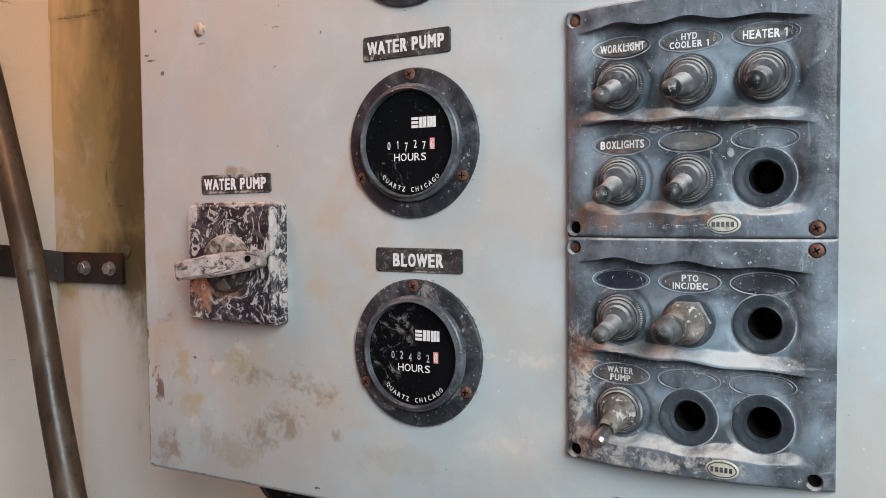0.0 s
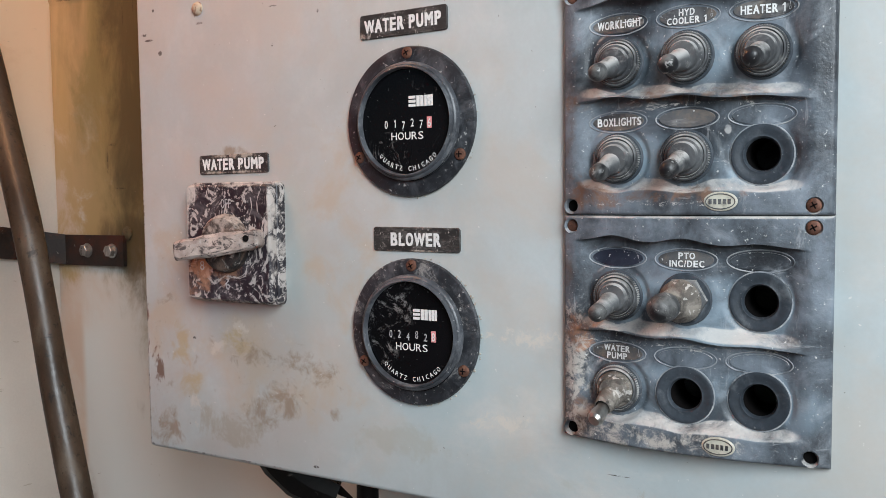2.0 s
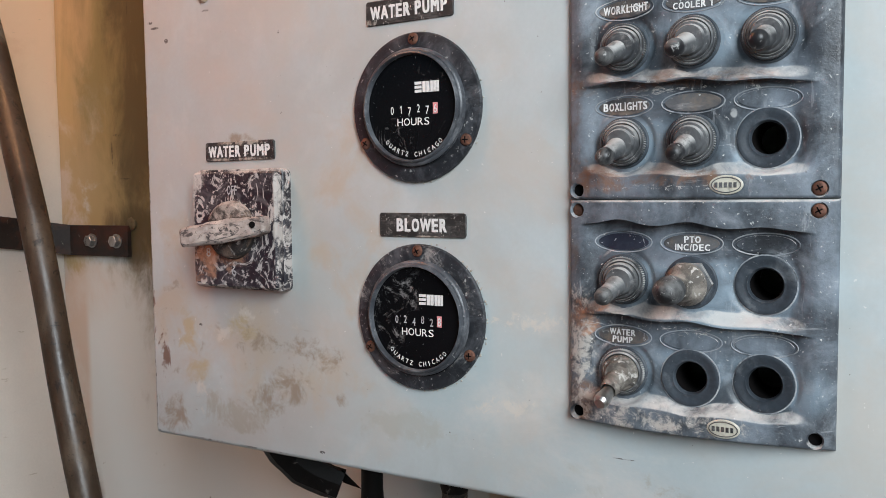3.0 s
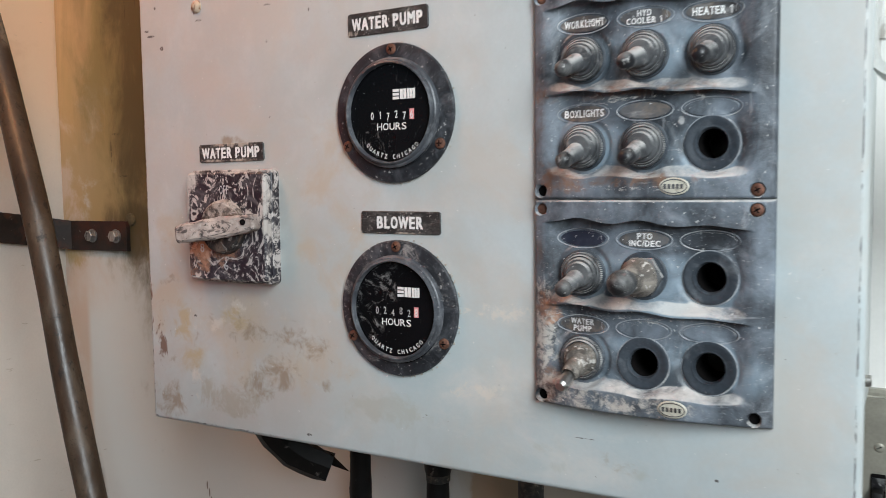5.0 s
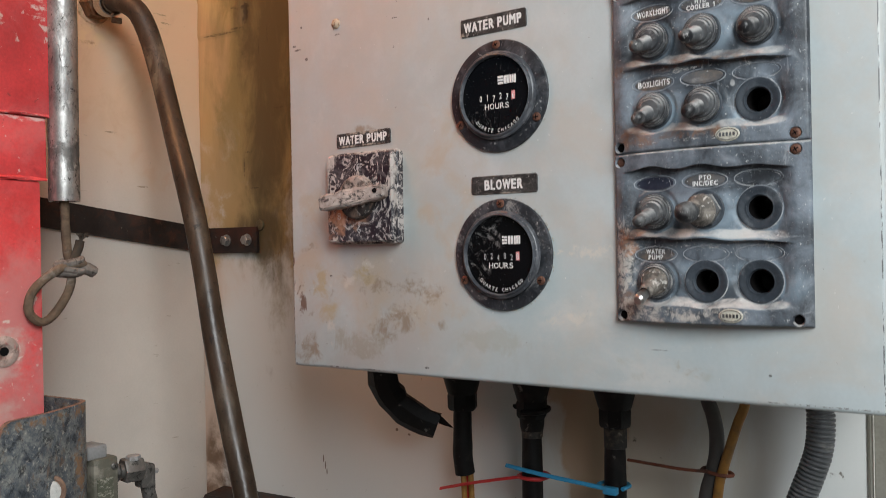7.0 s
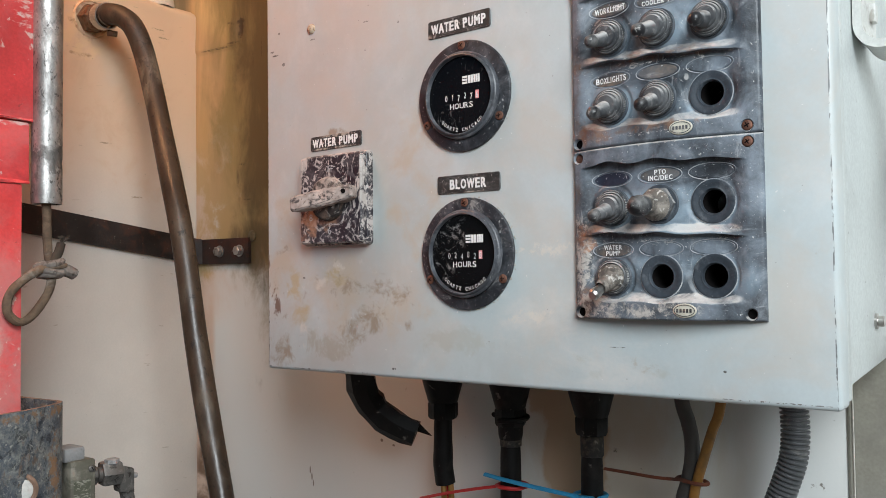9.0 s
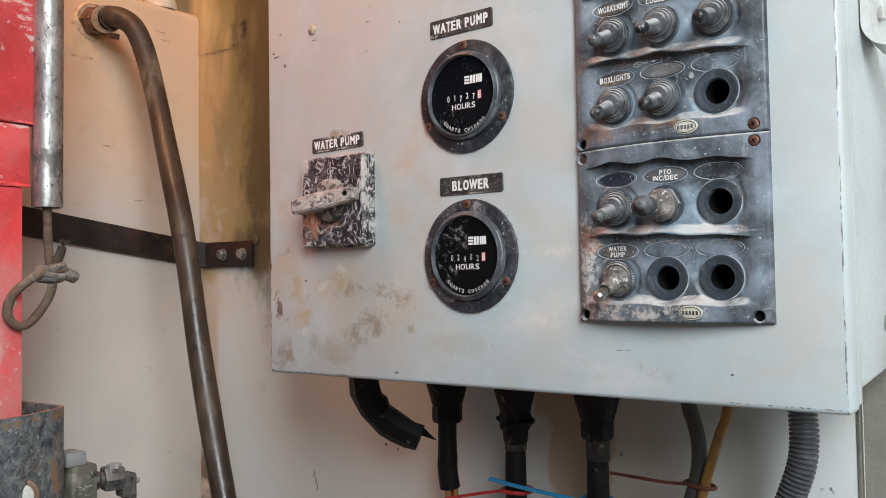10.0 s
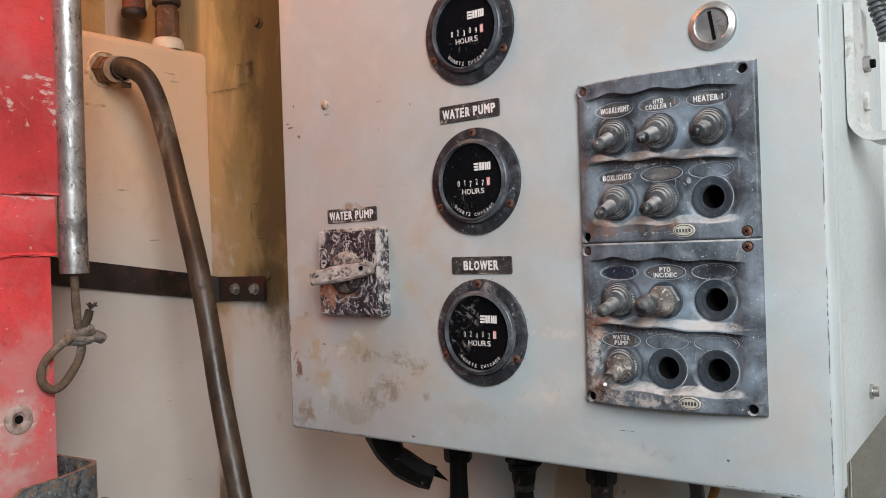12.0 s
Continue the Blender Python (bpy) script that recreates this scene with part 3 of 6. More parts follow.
M_BACK = surface("stained_shaded_wall_paint", (0.86, 0.85, 0.81), 0.5, tone=0.04, tone_scale=8, grain=0.015, bump=0.02, layers=(
    # Left part darker, right end paler: strong daylight on the right put into colour.
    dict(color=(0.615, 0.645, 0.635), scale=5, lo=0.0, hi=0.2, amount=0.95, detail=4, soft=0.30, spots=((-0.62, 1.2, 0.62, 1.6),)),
    dict(color=(0.56, 0.55, 0.50), scale=16, lo=0.46, hi=0.72, amount=0.5, detail=7, stretch=(1, 1, 0.4), soft=0.8, spots=((0.10, 1.50, 0.09, 0.20),)),
    dict(color=(0.56, 0.40, 0.29), scale=12, lo=0.2, hi=0.5, amount=0.7, rough=0.6, detail=8, soft=0.25, spots=((-0.80, 1.32, 0.070, 0.60),)),
    dict(color=(0.58, 0.44, 0.34), scale=14, lo=0.30, hi=0.62, amount=0.6, rough=0.6, detail=8, soft=0.9, stretch=(1, 1, 0.4), spots=((-0.735, 1.42, 0.060, 0.070),)),
    dict(color=(0.42, 0.295, 0.128), scale=15, lo=0.10, hi=0.24, grow=0.60, amount=0.97, rough=0.6, detail=9, nrough=0.64, stretch=(1, 1, 0.8), spots=((-0.66, 1.84, 0.30, 0.500),)),
    dict(color=(0.56, 0.375, 0.22), scale=10, lo=0.25, hi=0.62, amount=0.65, detail=7, stretch=(1, 1, 0.3), soft=0.7, spots=((-0.755, 1.62, 0.055, 0.20), (-0.76, 1.80, 0.07, 0.16))),
    # Brighter ochre at the top: the warm lamp's light put into the colour.
    dict(color=(0.74, 0.545, 0.255), scale=12, lo=0.20, hi=0.56, amount=0.75, detail=7, stretch=(1, 1, 0.4), soft=0.6, spots=((-0.715, 1.80, 0.075, 0.11),)),
    dict(color=(0.22, 0.185, 0.085), scale=22, lo=0.40, hi=0.70, amount=0.65, detail=8, nrough=0.62, stretch=(1.3, 1, 0.14), soft=0.4, spots=((-0.66, 1.84, 0.34, 0.355),)),
    # Olive stain by the cabinet, darkened further: its shade is put into the colour.
    dict(color=(0.235, 0.190, 0.080), scale=18, lo=0.10, hi=0.42, grow=0.30, amount=0.9, detail=9, nrough=0.66, stretch=(1.3, 1, 0.6), spots=((-0.650, 1.84, 0.098, 0.425),)),
    dict(color=(0.095, 0.070, 0.032), scale=24, lo=0.06, hi=0.44, grow=0.30, amount=0.92, detail=9, nrough=0.66, stretch=(1.3, 1, 0.5), spots=((-0.652, 1.84, 0.052, 0.430), (-0.666, 1.456, 0.038, 0.036))),
    dict(color=(0.14, 0.10, 0.05), scale=34, lo=0.50, hi=0.66, grow=0.12, amount=0.6, detail=8, nrough=0.64, stretch=(1.6, 1, 0.22), spots=((-0.645, 1.80, 0.05, 0.30), (-0.675, 1.70, 0.03, 0.10))),
    dict(color=(0.022, 0.012, 0.008), scale=14, lo=0.05, hi=0.40, amount=0.95, detail=5, soft=1.0, spots=((-0.905, 1.808, 0.040, 0.038),)),
    dict(color=(0.06, 0.042, 0.022), scale=300, lo=0.42, hi=0.56, amount=0.75, soft=0.9, distort=1.0, spots=((-0.6685, 1.6745, 0.0011, 0.013), (-0.6549, 1.6862, 0.0010, 0.015), (-0.687, 1.5523, 0.007, 0.0014), (-0.694, 1.535, 0.0012, 0.015), (-0.728, 1.6952, 0.034, 0.0015), (-0.700, 1.6985, 0.012, 0.0016), (-0.678, 1.5102, 0.008, 0.0010), (-0.640, 1.600, 0.008, 0.0016), (-0.671, 1.4668, 0.004, 0.004))),
    dict(color=(0.035, 0.022, 0.012), scale=70, lo=0.34, hi=0.50, grow=0.16, amount=0.85, detail=10, nrough=0.72, spots=((-0.6885, 1.7135, 0.0055, 0.013), (-0.672, 1.769, 0.008, 0.008), (-0.695, 1.722, 0.014, 0.003))),
    dict(color=(0.52, 0.42, 0.28), scale=12, lo=0.24, hi=0.60, amount=0.6, detail=7, stretch=(1.3, 1, 0.4), soft=0.6, spots=((-0.23, 1.27, 0.13, 0.12),)),
    dict(color=(0.46, 0.30, 0.165), scale=26, lo=0.20, hi=0.32, grow=0.26, amount=0.7, detail=8, stretch=(1, 1, 0.5), spots=((-0.280, 1.306, 0.038, 0.032), (-0.268, 1.262, 0.030, 0.050), (-0.262, 1.220, 0.028, 0.060))),
    dict(color=(0.13, 0.075, 0.04), scale=24, lo=0.34, hi=0.56, amount=0.9, detail=9, spots=((-0.745, 1.14, 0.03, 0.12),)),
    dict(color=(0.10, 0.08, 0.05), scale=170, lo=0.50, hi=0.56, grow=0.12, amount=0.8, detail=8, nrough=0.74, spots=((-0.231, 1.259, 0.006, 0.006), (-0.064, 1.248, 0.008, 0.006))),
    dict(color=(0.10, 0.08, 0.05), scale=300, lo=0.36, hi=0.46, amount=0.8, detail=6, spots=((-0.5850, 1.206, 0.0011, 0.005), (-0.5825, 1.199, 0.0011, 0.005), (-0.5805, 1.192, 0.0010, 0.004), (-0.487, 1.247, 0.002, 0.002), (-0.472, 1.243, 0.002, 0.0015))),
    dict(color=(0.25, 0.22, 0.17), scale=230, lo=0.70, hi=0.73, amount=0.6)))
M_STRAP = surface("dark_rusty_strap", (0.030, 0.024, 0.022), 0.55, 0.4, tone=0.3, tone_scale=40, bump=0.3, layers=(
    dict(color=(0.11, 0.045, 0.028), scale=45, lo=0.48, hi=0.68, amount=0.7, rough=0.8, detail=7),
    dict(color=(0.10, 0.035, 0.025), scale=30, lo=0.40, hi=0.66, amount=0.6, spots=((-0.70, 1.45, 0.05, 0.04),)),
    dict(color=(0.35, 0.32, 0.28), scale=300, lo=0.67, hi=0.71, amount=0.6)))
M_HOSE = surface("brown_black_rubber_hose", (0.054, 0.036, 0.024), 0.36, tone=0.3, tone_scale=25, bump=0.4, bump_scale=140, layers=(
    dict(color=(0.044, 0.027, 0.018), scale=30, lo=0.2, hi=0.4, amount=0.8, rough=0.58, detail=8, soft=0.35, spots=((-0.70, 1.70, 0.5, 0.13),)),
    dict(color=(0.24, 0.185, 0.130), scale=55, lo=0.40, hi=0.60, grow=0.10, amount=0.7, rough=0.7, detail=9, stretch=(1, 1, 0.4), spots=((-0.664, 1.628, 0.016, 0.026),)),
    dict(color=(0.028, 0.021, 0.015), scale=40, lo=0.48, hi=0.66, amount=0.6, rough=0.45, detail=10, nrough=0.72, stretch=(1, 1, 0.4)),
    dict(color=(0.13, 0.105, 0.075), scale=45, lo=0.50, hi=0.70, amount=0.5, rough=0.6, detail=10, nrough=0.72, stretch=(1, 1, 0.3)),
    dict(color=(0.012, 0.010, 0.009), scale=110, lo=0.56, hi=0.63, amount=0.8, rough=0.6, detail=8, nrough=0.72),
    dict(color=(0.24, 0.19, 0.13), scale=60, lo=0.40, hi=0.6, grow=0.14, amount=0.6, rough=0.7, detail=9, nrough=0.72, stretch=(1, 1, 0.4), spots=((-0.664, 1.632, 0.005, 0.020), (-0.656, 1.600, 0.005, 0.022))),
    dict(color=(0.02, 0.015, 0.012), scale=320, lo=0.64, hi=0.69, amount=0.8, detail=4)))
M_BRASS = surface("tarnished_brass", (0.17, 0.105, 0.062), 0.5, 0.55, tone=0.3, tone_scale=80, bump=0.3, layers=(
    dict(color=(0.16, 0.065, 0.035), scale=90, lo=0.5, hi=0.62, amount=0.8, rough=0.8),
    dict(color=(0.55, 0.47, 0.36), scale=150, lo=0.62, hi=0.68, amount=0.6)))
M_RUSTY = surface("rusted_iron", (0.15, 0.075, 0.040), 0.75, 0.2, tone=0.35, tone_scale=60, bump=0.5, layers=(
    dict(color=(0.05, 0.03, 0.022), scale=60, lo=0.5, hi=0.65, amount=0.7),
    dict(color=(0.30, 0.19, 0.09), scale=90, lo=0.56, hi=0.66, amount=0.6)))
M_REDRUST = surface("red_brown_rusted_pipe", (0.17, 0.055, 0.030), 0.7, 0.2, tone=0.35, tone_scale=60, bump=0.4, layers=(dict(color=(0.05, 0.025, 0.018), scale=60, lo=0.5, hi=0.65, amount=0.7),))
M_BLACK = surface("black_cable_sheath", (0.006, 0.0055, 0.0055), 0.5, tone=0.3, tone_scale=40, bump=0.2, spec=0.25, layers=(
    dict(color=(0.035, 0.03, 0.026), scale=60, lo=0.52, hi=0.7, amount=0.5, rough=0.8),
    dict(color=(0.22, 0.20, 0.18), scale=110, lo=0.64, hi=0.70, amount=0.5, rough=0.9)))
M_WORNTAPE = surface("worn_grey_black_tape", (0.020, 0.018, 0.016), 0.6, tone=0.3, tone_scale=60, bump=0.3, layers=(
    dict(color=(0.13, 0.105, 0.08), scale=70, lo=0.46, hi=0.64, amount=0.7, rough=0.8, detail=9, nrough=0.74),
    dict(color=(0.34, 0.30, 0.25), scale=160, lo=0.60, hi=0.68, amount=0.6, rough=0.9, detail=8)))
M_GREYCABLE = surface("dark_grey_cable", (0.055, 0.052, 0.048), 0.5, tone=0.2)
M_YELLOW = surface("dirty_yellow_cable", (0.30, 0.145, 0.030), 0.5, tone=0.2, layers=(
    dict(color=(0.16, 0.09, 0.03), scale=60, lo=0.5, hi=0.66, amount=0.7),))
M_BLUE = surface("bright_blue_plastic", (0.03, 0.29, 0.52), 0.4, tone=0.08)
M_REDTIE = surface("red_plastic", (0.50, 0.03, 0.03), 0.4, tone=0.1)
M_CONDUIT = surface("grey_corrugated_plastic", (0.085, 0.090, 0.094), 0.35, tone=0.2, bump=0.1, layers=(
    dict(color=(0.30, 0.29, 0.27), scale=80, lo=0.55, hi=0.7, amount=0.5, rough=0.8),))
M_STEEL = surface("brushed_cover_plate", (0.355, 0.338, 0.280), 0.48, 0.35, tone=0.1, tone_scale=20, bump=0.05, layers=(
    dict(color=(0.26, 0.245, 0.21), scale=24, lo=0.45, hi=0.7, amount=0.5, rough=0.6),
    dict(color=(0.50, 0.49, 0.45), scale=12, lo=0.5, hi=0.75, amount=0.3)))
# Lighter copy of the plate steel: the bead's highlight put into its colour.
M_BEAD_HIGHLIGHT = surface("highlight_bright_steel", (0.62, 0.60, 0.53), 0.4, 0.5, tone=0.12, tone_scale=60, bump=0.1, layers=(
    dict(color=(0.24, 0.225, 0.185), scale=70, lo=0.54, hi=0.68, amount=0.6, detail=8),))
M_BRACKET = surface("chipped_white_bracket_paint", (0.60, 0.60, 0.57), 0.45, tone=0.08, layers=(
    dict(color=(0.30, 0.27, 0.23), scale=70, lo=0.58, hi=0.66, amount=0.7),))
M_POCKET = surface("weathered_blue_black_steel", (0.085, 0.100, 0.120), 0.42, 0.3, tone=0.3, tone_scale=30, bump=0.6, bump_scale=300, layers=(
    dict(color=(0.34, 0.35, 0.32), scale=80, lo=0.42, hi=0.62, amount=0.75, rough=0.6, detail=12, nrough=0.82),
    dict(color=(0.012, 0.015, 0.020), scale=100, lo=0.50, hi=0.60, amount=0.75, shift=4, detail=11, nrough=0.80),
    dict(color=(0.52, 0.51, 0.45), scale=210, lo=0.57, hi=0.63, amount=0.75, rough=0.8, detail=9, nrough=0.76),
    dict(color=(0.23, 0.135, 0.075), scale=70, lo=0.56, hi=0.66, amount=0.55, rough=0.9, detail=11, nrough=0.80, stretch=(1, 1, 0.6)),
    dict(color=(0.30, 0.17, 0.09), scale=120, lo=0.40, hi=0.54, grow=0.10, amount=0.9, rough=0.9, detail=9, nrough=0.75, spots=((-0.562, 1.265, 0.004, 0.030), (-0.573, 1.312, 0.04, 0.004)))))
M_RIM = surface("bare_rusty_edge", (0.30, 0.19, 0.135), 0.7, 0.2, tone=0.3, tone_scale=90, bump=0.4, layers=(
    dict(color=(0.10, 0.06, 0.045), scale=110, lo=0.48, hi=0.60, amount=0.8, detail=9, nrough=0.72),))
M_ROPE = surface("dirty_brown_cord", (0.125, 0.082, 0.052), 0.85, tone=0.3, tone_scale=60, bump=0.5, bump_scale=900, layers=(
    dict(color=(0.07, 0.045, 0.03), scale=120, lo=0.5, hi=0.65, amount=0.7),
    dict(color=(0.30, 0.255, 0.215), scale=70, lo=0.45, hi=0.65, amount=0.6, spots=((-0.575, 1.425, 0.05, 0.022),))))
M_FRAY = surface("dark_frayed_cord", (0.055, 0.040, 0.028), 0.9, tone=0.4, tone_scale=90, bump=0.4)
M_KNOT = surface("dirty_grey_tape", (0.20, 0.175, 0.155), 0.8, tone=0.35, tone_scale=80, bump=0.6, layers=(dict(color=(0.045, 0.032, 0.024), scale=110, lo=0.5, hi=0.62, amount=0.8, detail=8),))
M_OLIVE = surface("olive_grey_plastic", (0.13, 0.125, 0.098), 0.5, tone=0.15, layers=(
    dict(color=(0.32, 0.30, 0.25), scale=70, lo=0.5, hi=0.68, amount=0.6, rough=0.8),))
M_CAST = surface("grey_cast_fitting", (0.12, 0.115, 0.108), 0.5, 0.5, tone=0.2, bump=0.3, layers=(
    dict(color=(0.34, 0.32, 0.29), scale=90, lo=0.48, hi=0.66, amount=0.6, rough=0.8, detail=9, nrough=0.72),
    dict(color=(0.03, 0.028, 0.025), scale=140, lo=0.54, hi=0.62, amount=0.8, detail=8)))
M_GREYPLASTIC = surface("pale_grey_plastic", (0.30, 0.30, 0.30), 0.5, tone=0.12, layers=(dict(color=(0.13, 0.12, 0.11), scale=90, lo=0.52, hi=0.66, amount=0.6, detail=8),))
M_LOCK = surface("worn_nickel_lock", (0.44, 0.43, 0.415), 0.46, 0.75, tone=0.12, tone_scale=120, bump=0.1, layers=(dict(color=(0.17, 0.16, 0.15), scale=150, lo=0.52, hi=0.66, amount=0.7, rough=0.6, detail=9, nrough=0.74),))
M_GROUND = surface("dusty_yard_ground", (0.34, 0.30, 0.25), 0.9, tone=0.2, tone_scale=1.5, bump=0.3, bump_scale=30)
M_SHELL = surface("white_compartment_paint", (0.66, 0.63, 0.58), 0.5, tone=0.06, tone_scale=6)
M_SIDE = surface("ochre_stained_paint", (0.52, 0.36, 0.16), 0.55, tone=0.2, tone_scale=10, layers=(dict(color=(0.10, 0.06, 0.03), scale=14, lo=0.5, hi=0.7, amount=0.8, detail=8),))
M_GRIME = surface("olive_grimed_paint", (0.11, 0.09, 0.048), 0.6, tone=0.3, tone_scale=90, bump=0.3, layers=(dict(color=(0.08, 0.055, 0.03), scale=160, lo=0.46, hi=0.62, amount=0.7, detail=7),))
M_FLOOR = surface("grimy_steel_floor", (0.10, 0.09, 0.08), 0.7, 0.2, tone=0.3)
M_NUTWHITE = surface("white_nylon", (0.66, 0.58, 0.46), 0.5, tone=0.1, layers=(dict(color=(0.35, 0.22, 0.12), scale=60, lo=0.52, hi=0.68, amount=0.6),))
M_TAG = surface("printed_data_label", (0.10, 0.105, 0.075), 0.5, tone=0.15, layers=(dict(color=(0.40, 0.39, 0.33), scale=260, lo=0.5, hi=0.6, amount=0.7, stretch=(1, 1, 2)),))


# ---- building helpers ----
def thing(name, m=None, label="", category="", group="", kind=""):
    """A thing's root: an empty at its base."""
    ob = new(name)
    ob.empty_display_size = 0.02
    if m is not None:
        ob.matrix_world = m
    return tagged(ob, label, category, group, kind)


def part(name, bm, material, parent=None, label="", m=None, smooth=35):
    """Links a bmesh as one mesh object under a thing or a part."""
    bmesh.ops.recalc_face_normals(bm, faces=bm.faces[:])
    me = bpy.data.meshes.new(name)
    bm.to_mesh(me)
    bm.free()
    for mm in (material if isinstance(material, (list, tuple)) else [material]):
        me.materials.append(mm)
    if smooth:
        me.shade_smooth()
        me.set_sharp_from_angle(angle=radians(smooth))
    ob = new(name, me)
    if parent is not None:
        ob.parent = parent
    if m is not None:
        ob.matrix_basis = m
    if label:
        tagged(ob, label)
    return ob


def single(name, bm, material, label, category, group="", kind="", m=None, smooth=35):
    """A thing of one mesh."""
    return tagged(part(name, bm, material, None, "", m, smooth), label, category, group, kind)


def share(name, ob, parent, m):
    """Another object on the same mesh, under a parent."""
    q = new(name, ob.data)
    q.parent = parent
    q.matrix_basis = m
    return q


def box(x0, x1, y0, y1, z0, z1, bevel=0.0, seg=2, bm=None):
    bm = bm or bmesh.new()
    v = bmesh.ops.create_cube(bm, size=1)["verts"]
    for p in v:
        p.co = Vector((x0 + (p.co.x + 0.5) * (x1 - x0), y0 + (p.co.y + 0.5) * (y1 - y0), z0 + (p.co.z + 0.5) * (z1 - z0)))
    if bevel:
        ed = list({e for p in v for e in p.link_edges})
        bmesh.ops.bevel(bm, geom=ed, offset=bevel, segments=seg, profile=0.5, affect="EDGES")
    return bm


def lathe(profile, seg=48, bm=None, m=None, teeth=0, depth=0.0, tooth_rows=()):
    """Turns (radius, height) pairs round z; rows named in tooth_rows are knurled."""
    bm = bm or bmesh.new()
    m = m or Matrix()
    rings = []
    for i, (r, z) in enumerate(profile):
        if r < 1e-6:
            rings.append([bm.verts.new(m @ Vector((0, 0, z)))])
            continue
        ring = []
        for k in range(seg):
            rr = r - (depth if i in tooth_rows and k % 2 else 0)
            a = 2 * math.pi * k / seg
            ring.append(bm.verts.new(m @ Vector((rr * math.cos(a), rr * math.sin(a), z))))
        rings.append(ring)
    for a, b in zip(rings, rings[1:]):
        for k in range(seg):
            q = [a[k % len(a)], a[(k + 1) % len(a)], b[(k + 1) % len(b)], b[k % len(b)]]
            q = list(dict.fromkeys(q))
            if len(q) > 2:
                bm.faces.new(q)
    return bm


def smooth_path(pts, steps=8):
    """Catmull-Rom through the points."""
    p = [Vector(q) for q in pts]
    p = [p[0] * 2 - p[1]] + p + [p[-1] * 2 - p[-2]]
    out = []
    for i in range(1, len(p) - 2):
        for k in range(steps):
            t = k / steps
            a, b, c, d = p[i - 1:i + 3]
            out.append(0.5 * ((2 * b) + (c - a) * t + (2 * a - 5 * b + 4 * c - d) * t * t + (3 * b - a - 3 * c + d) * t ** 3))
    return out + [p[-2]]


def tube(pts, radius, seg=16, bm=None, steps=8, flat=1.0, caps=True, wobble=0.0):
    """A round body swept along the points; radius is a number or a function of the distance along."""
    bm = bm or bmesh.new()
    path = smooth_path(pts, steps) if steps else [Vector(q) for q in pts]
    side = None
    rings, run = [], 0.0
    for i, c in enumerate(path):
        d = (path[min(i + 1, len(path) - 1)] - path[max(i - 1, 0)]).normalized()
        if side is None:
            side = d.orthogonal().normalized()
        side = (side - d * side.dot(d)).normalized()
        up = d.cross(side)
        if i:
            run += (c - path[i - 1]).length
        r = radius(run) if callable(radius) else radius
        ring = []
        for k in range(seg):
            a = 2 * math.pi * k / seg
            w = 1 + (wobble * noise.noise((c * 90) + Vector((math.cos(a), math.sin(a), 0))) if wobble else 0)
            ring.append(bm.verts.new(c + r * w * (side * math.cos(a) + up * math.sin(a) * flat)))
        rings.append(ring)
    for a, b in zip(rings, rings[1:]):
        for k in range(seg):
            bm.faces.new((a[k], a[(k + 1) % seg], b[(k + 1) % seg], b[k]))
    if caps:
        bm.faces.new(rings[0][::-1])
        bm.faces.new(rings[-1])
    return bm


def rounded_plate(w, h, t, r, seg=6, bm=None, bevel=0.0, z0=0.0):
    """A plate in the xy plane with rounded corners, from z0 to z0 + t, its upper rim drawn in by bevel."""
    bm = bm or bmesh.new()
    def ring(z, inset):
        out = []
        rr = max(r - inset, 1e-5)
        for cx, cy, a0 in ((1, 1, 0), (-1, 1, 90), (-1, -1, 180), (1, -1, 270)):
            for k in range(seg + 1):
                a = radians(a0 + 90 * k / seg)
                out.append(bm.verts.new((cx * (w / 2 - r) + rr * math.cos(a), cy * (h / 2 - r) + rr * math.sin(a), z)))
        return out
    rings = [ring(z0, 0), ring(z0 + t - bevel, 0)] + ([ring(z0 + t, bevel)] if bevel else [])
    nn = len(rings[0])
    for a, b in zip(rings, rings[1:]):
        for k in range(nn):
            bm.faces.new((a[k], a[(k + 1) % nn], b[(k + 1) % nn], b[k]))
    bm.faces.new(rings[0][::-1])
    bm.faces.new(rings[-1])
    return bm


def ellipse_plate(rx, ry, t, z0=0.0, seg=40, bevel=0.0003, bm=None):
    bm = bm or bmesh.new()
    rings = []
    for z, k in ((z0, 1), (z0 + t - bevel, 1), (z0 + t, 1 - bevel / ry)):
        rings.append([bm.verts.new((rx * k * math.cos(2 * math.pi * i / seg), ry * k * math.sin(2 * math.pi * i / seg), z)) for i in range(seg)])
    for a, b in zip(rings, rings[1:]):
        for k in range(seg):
            bm.faces.new((a[k], a[(k + 1) % seg], b[(k + 1) % seg], b[k]))
    bm.faces.new(rings[-1])
    return bm


def ellipse_ring(rx, ry, r, z, seg=44, bm=None):
    pts = [(rx * math.cos(2 * math.pi * i / seg), ry * math.sin(2 * math.pi * i / seg), z) for i in range(seg + 1)]
    return tube(pts, r, 6, bm, steps=0, caps=False)


ADVANCE = dict(zip("ABCDEFGHIKLMNOPQRSTUWXYZ/ ", (0.72, 0.72, 0.72, 0.72, 0.66, 0.61, 0.77, 0.72, 0.29, 0.72, 0.61, 0.84, 0.72, 0.77, 0.67, 0.77, 0.72, 0.66, 0.62, 0.72, 0.95, 0.67, 0.67, 0.61, 0.36, 0.30)))
BARE = dict(A=0.02, W=0.01, T=0.05, X=0.02, Y=0.02, L=0.09, I=0.13)  # the air beside a letter


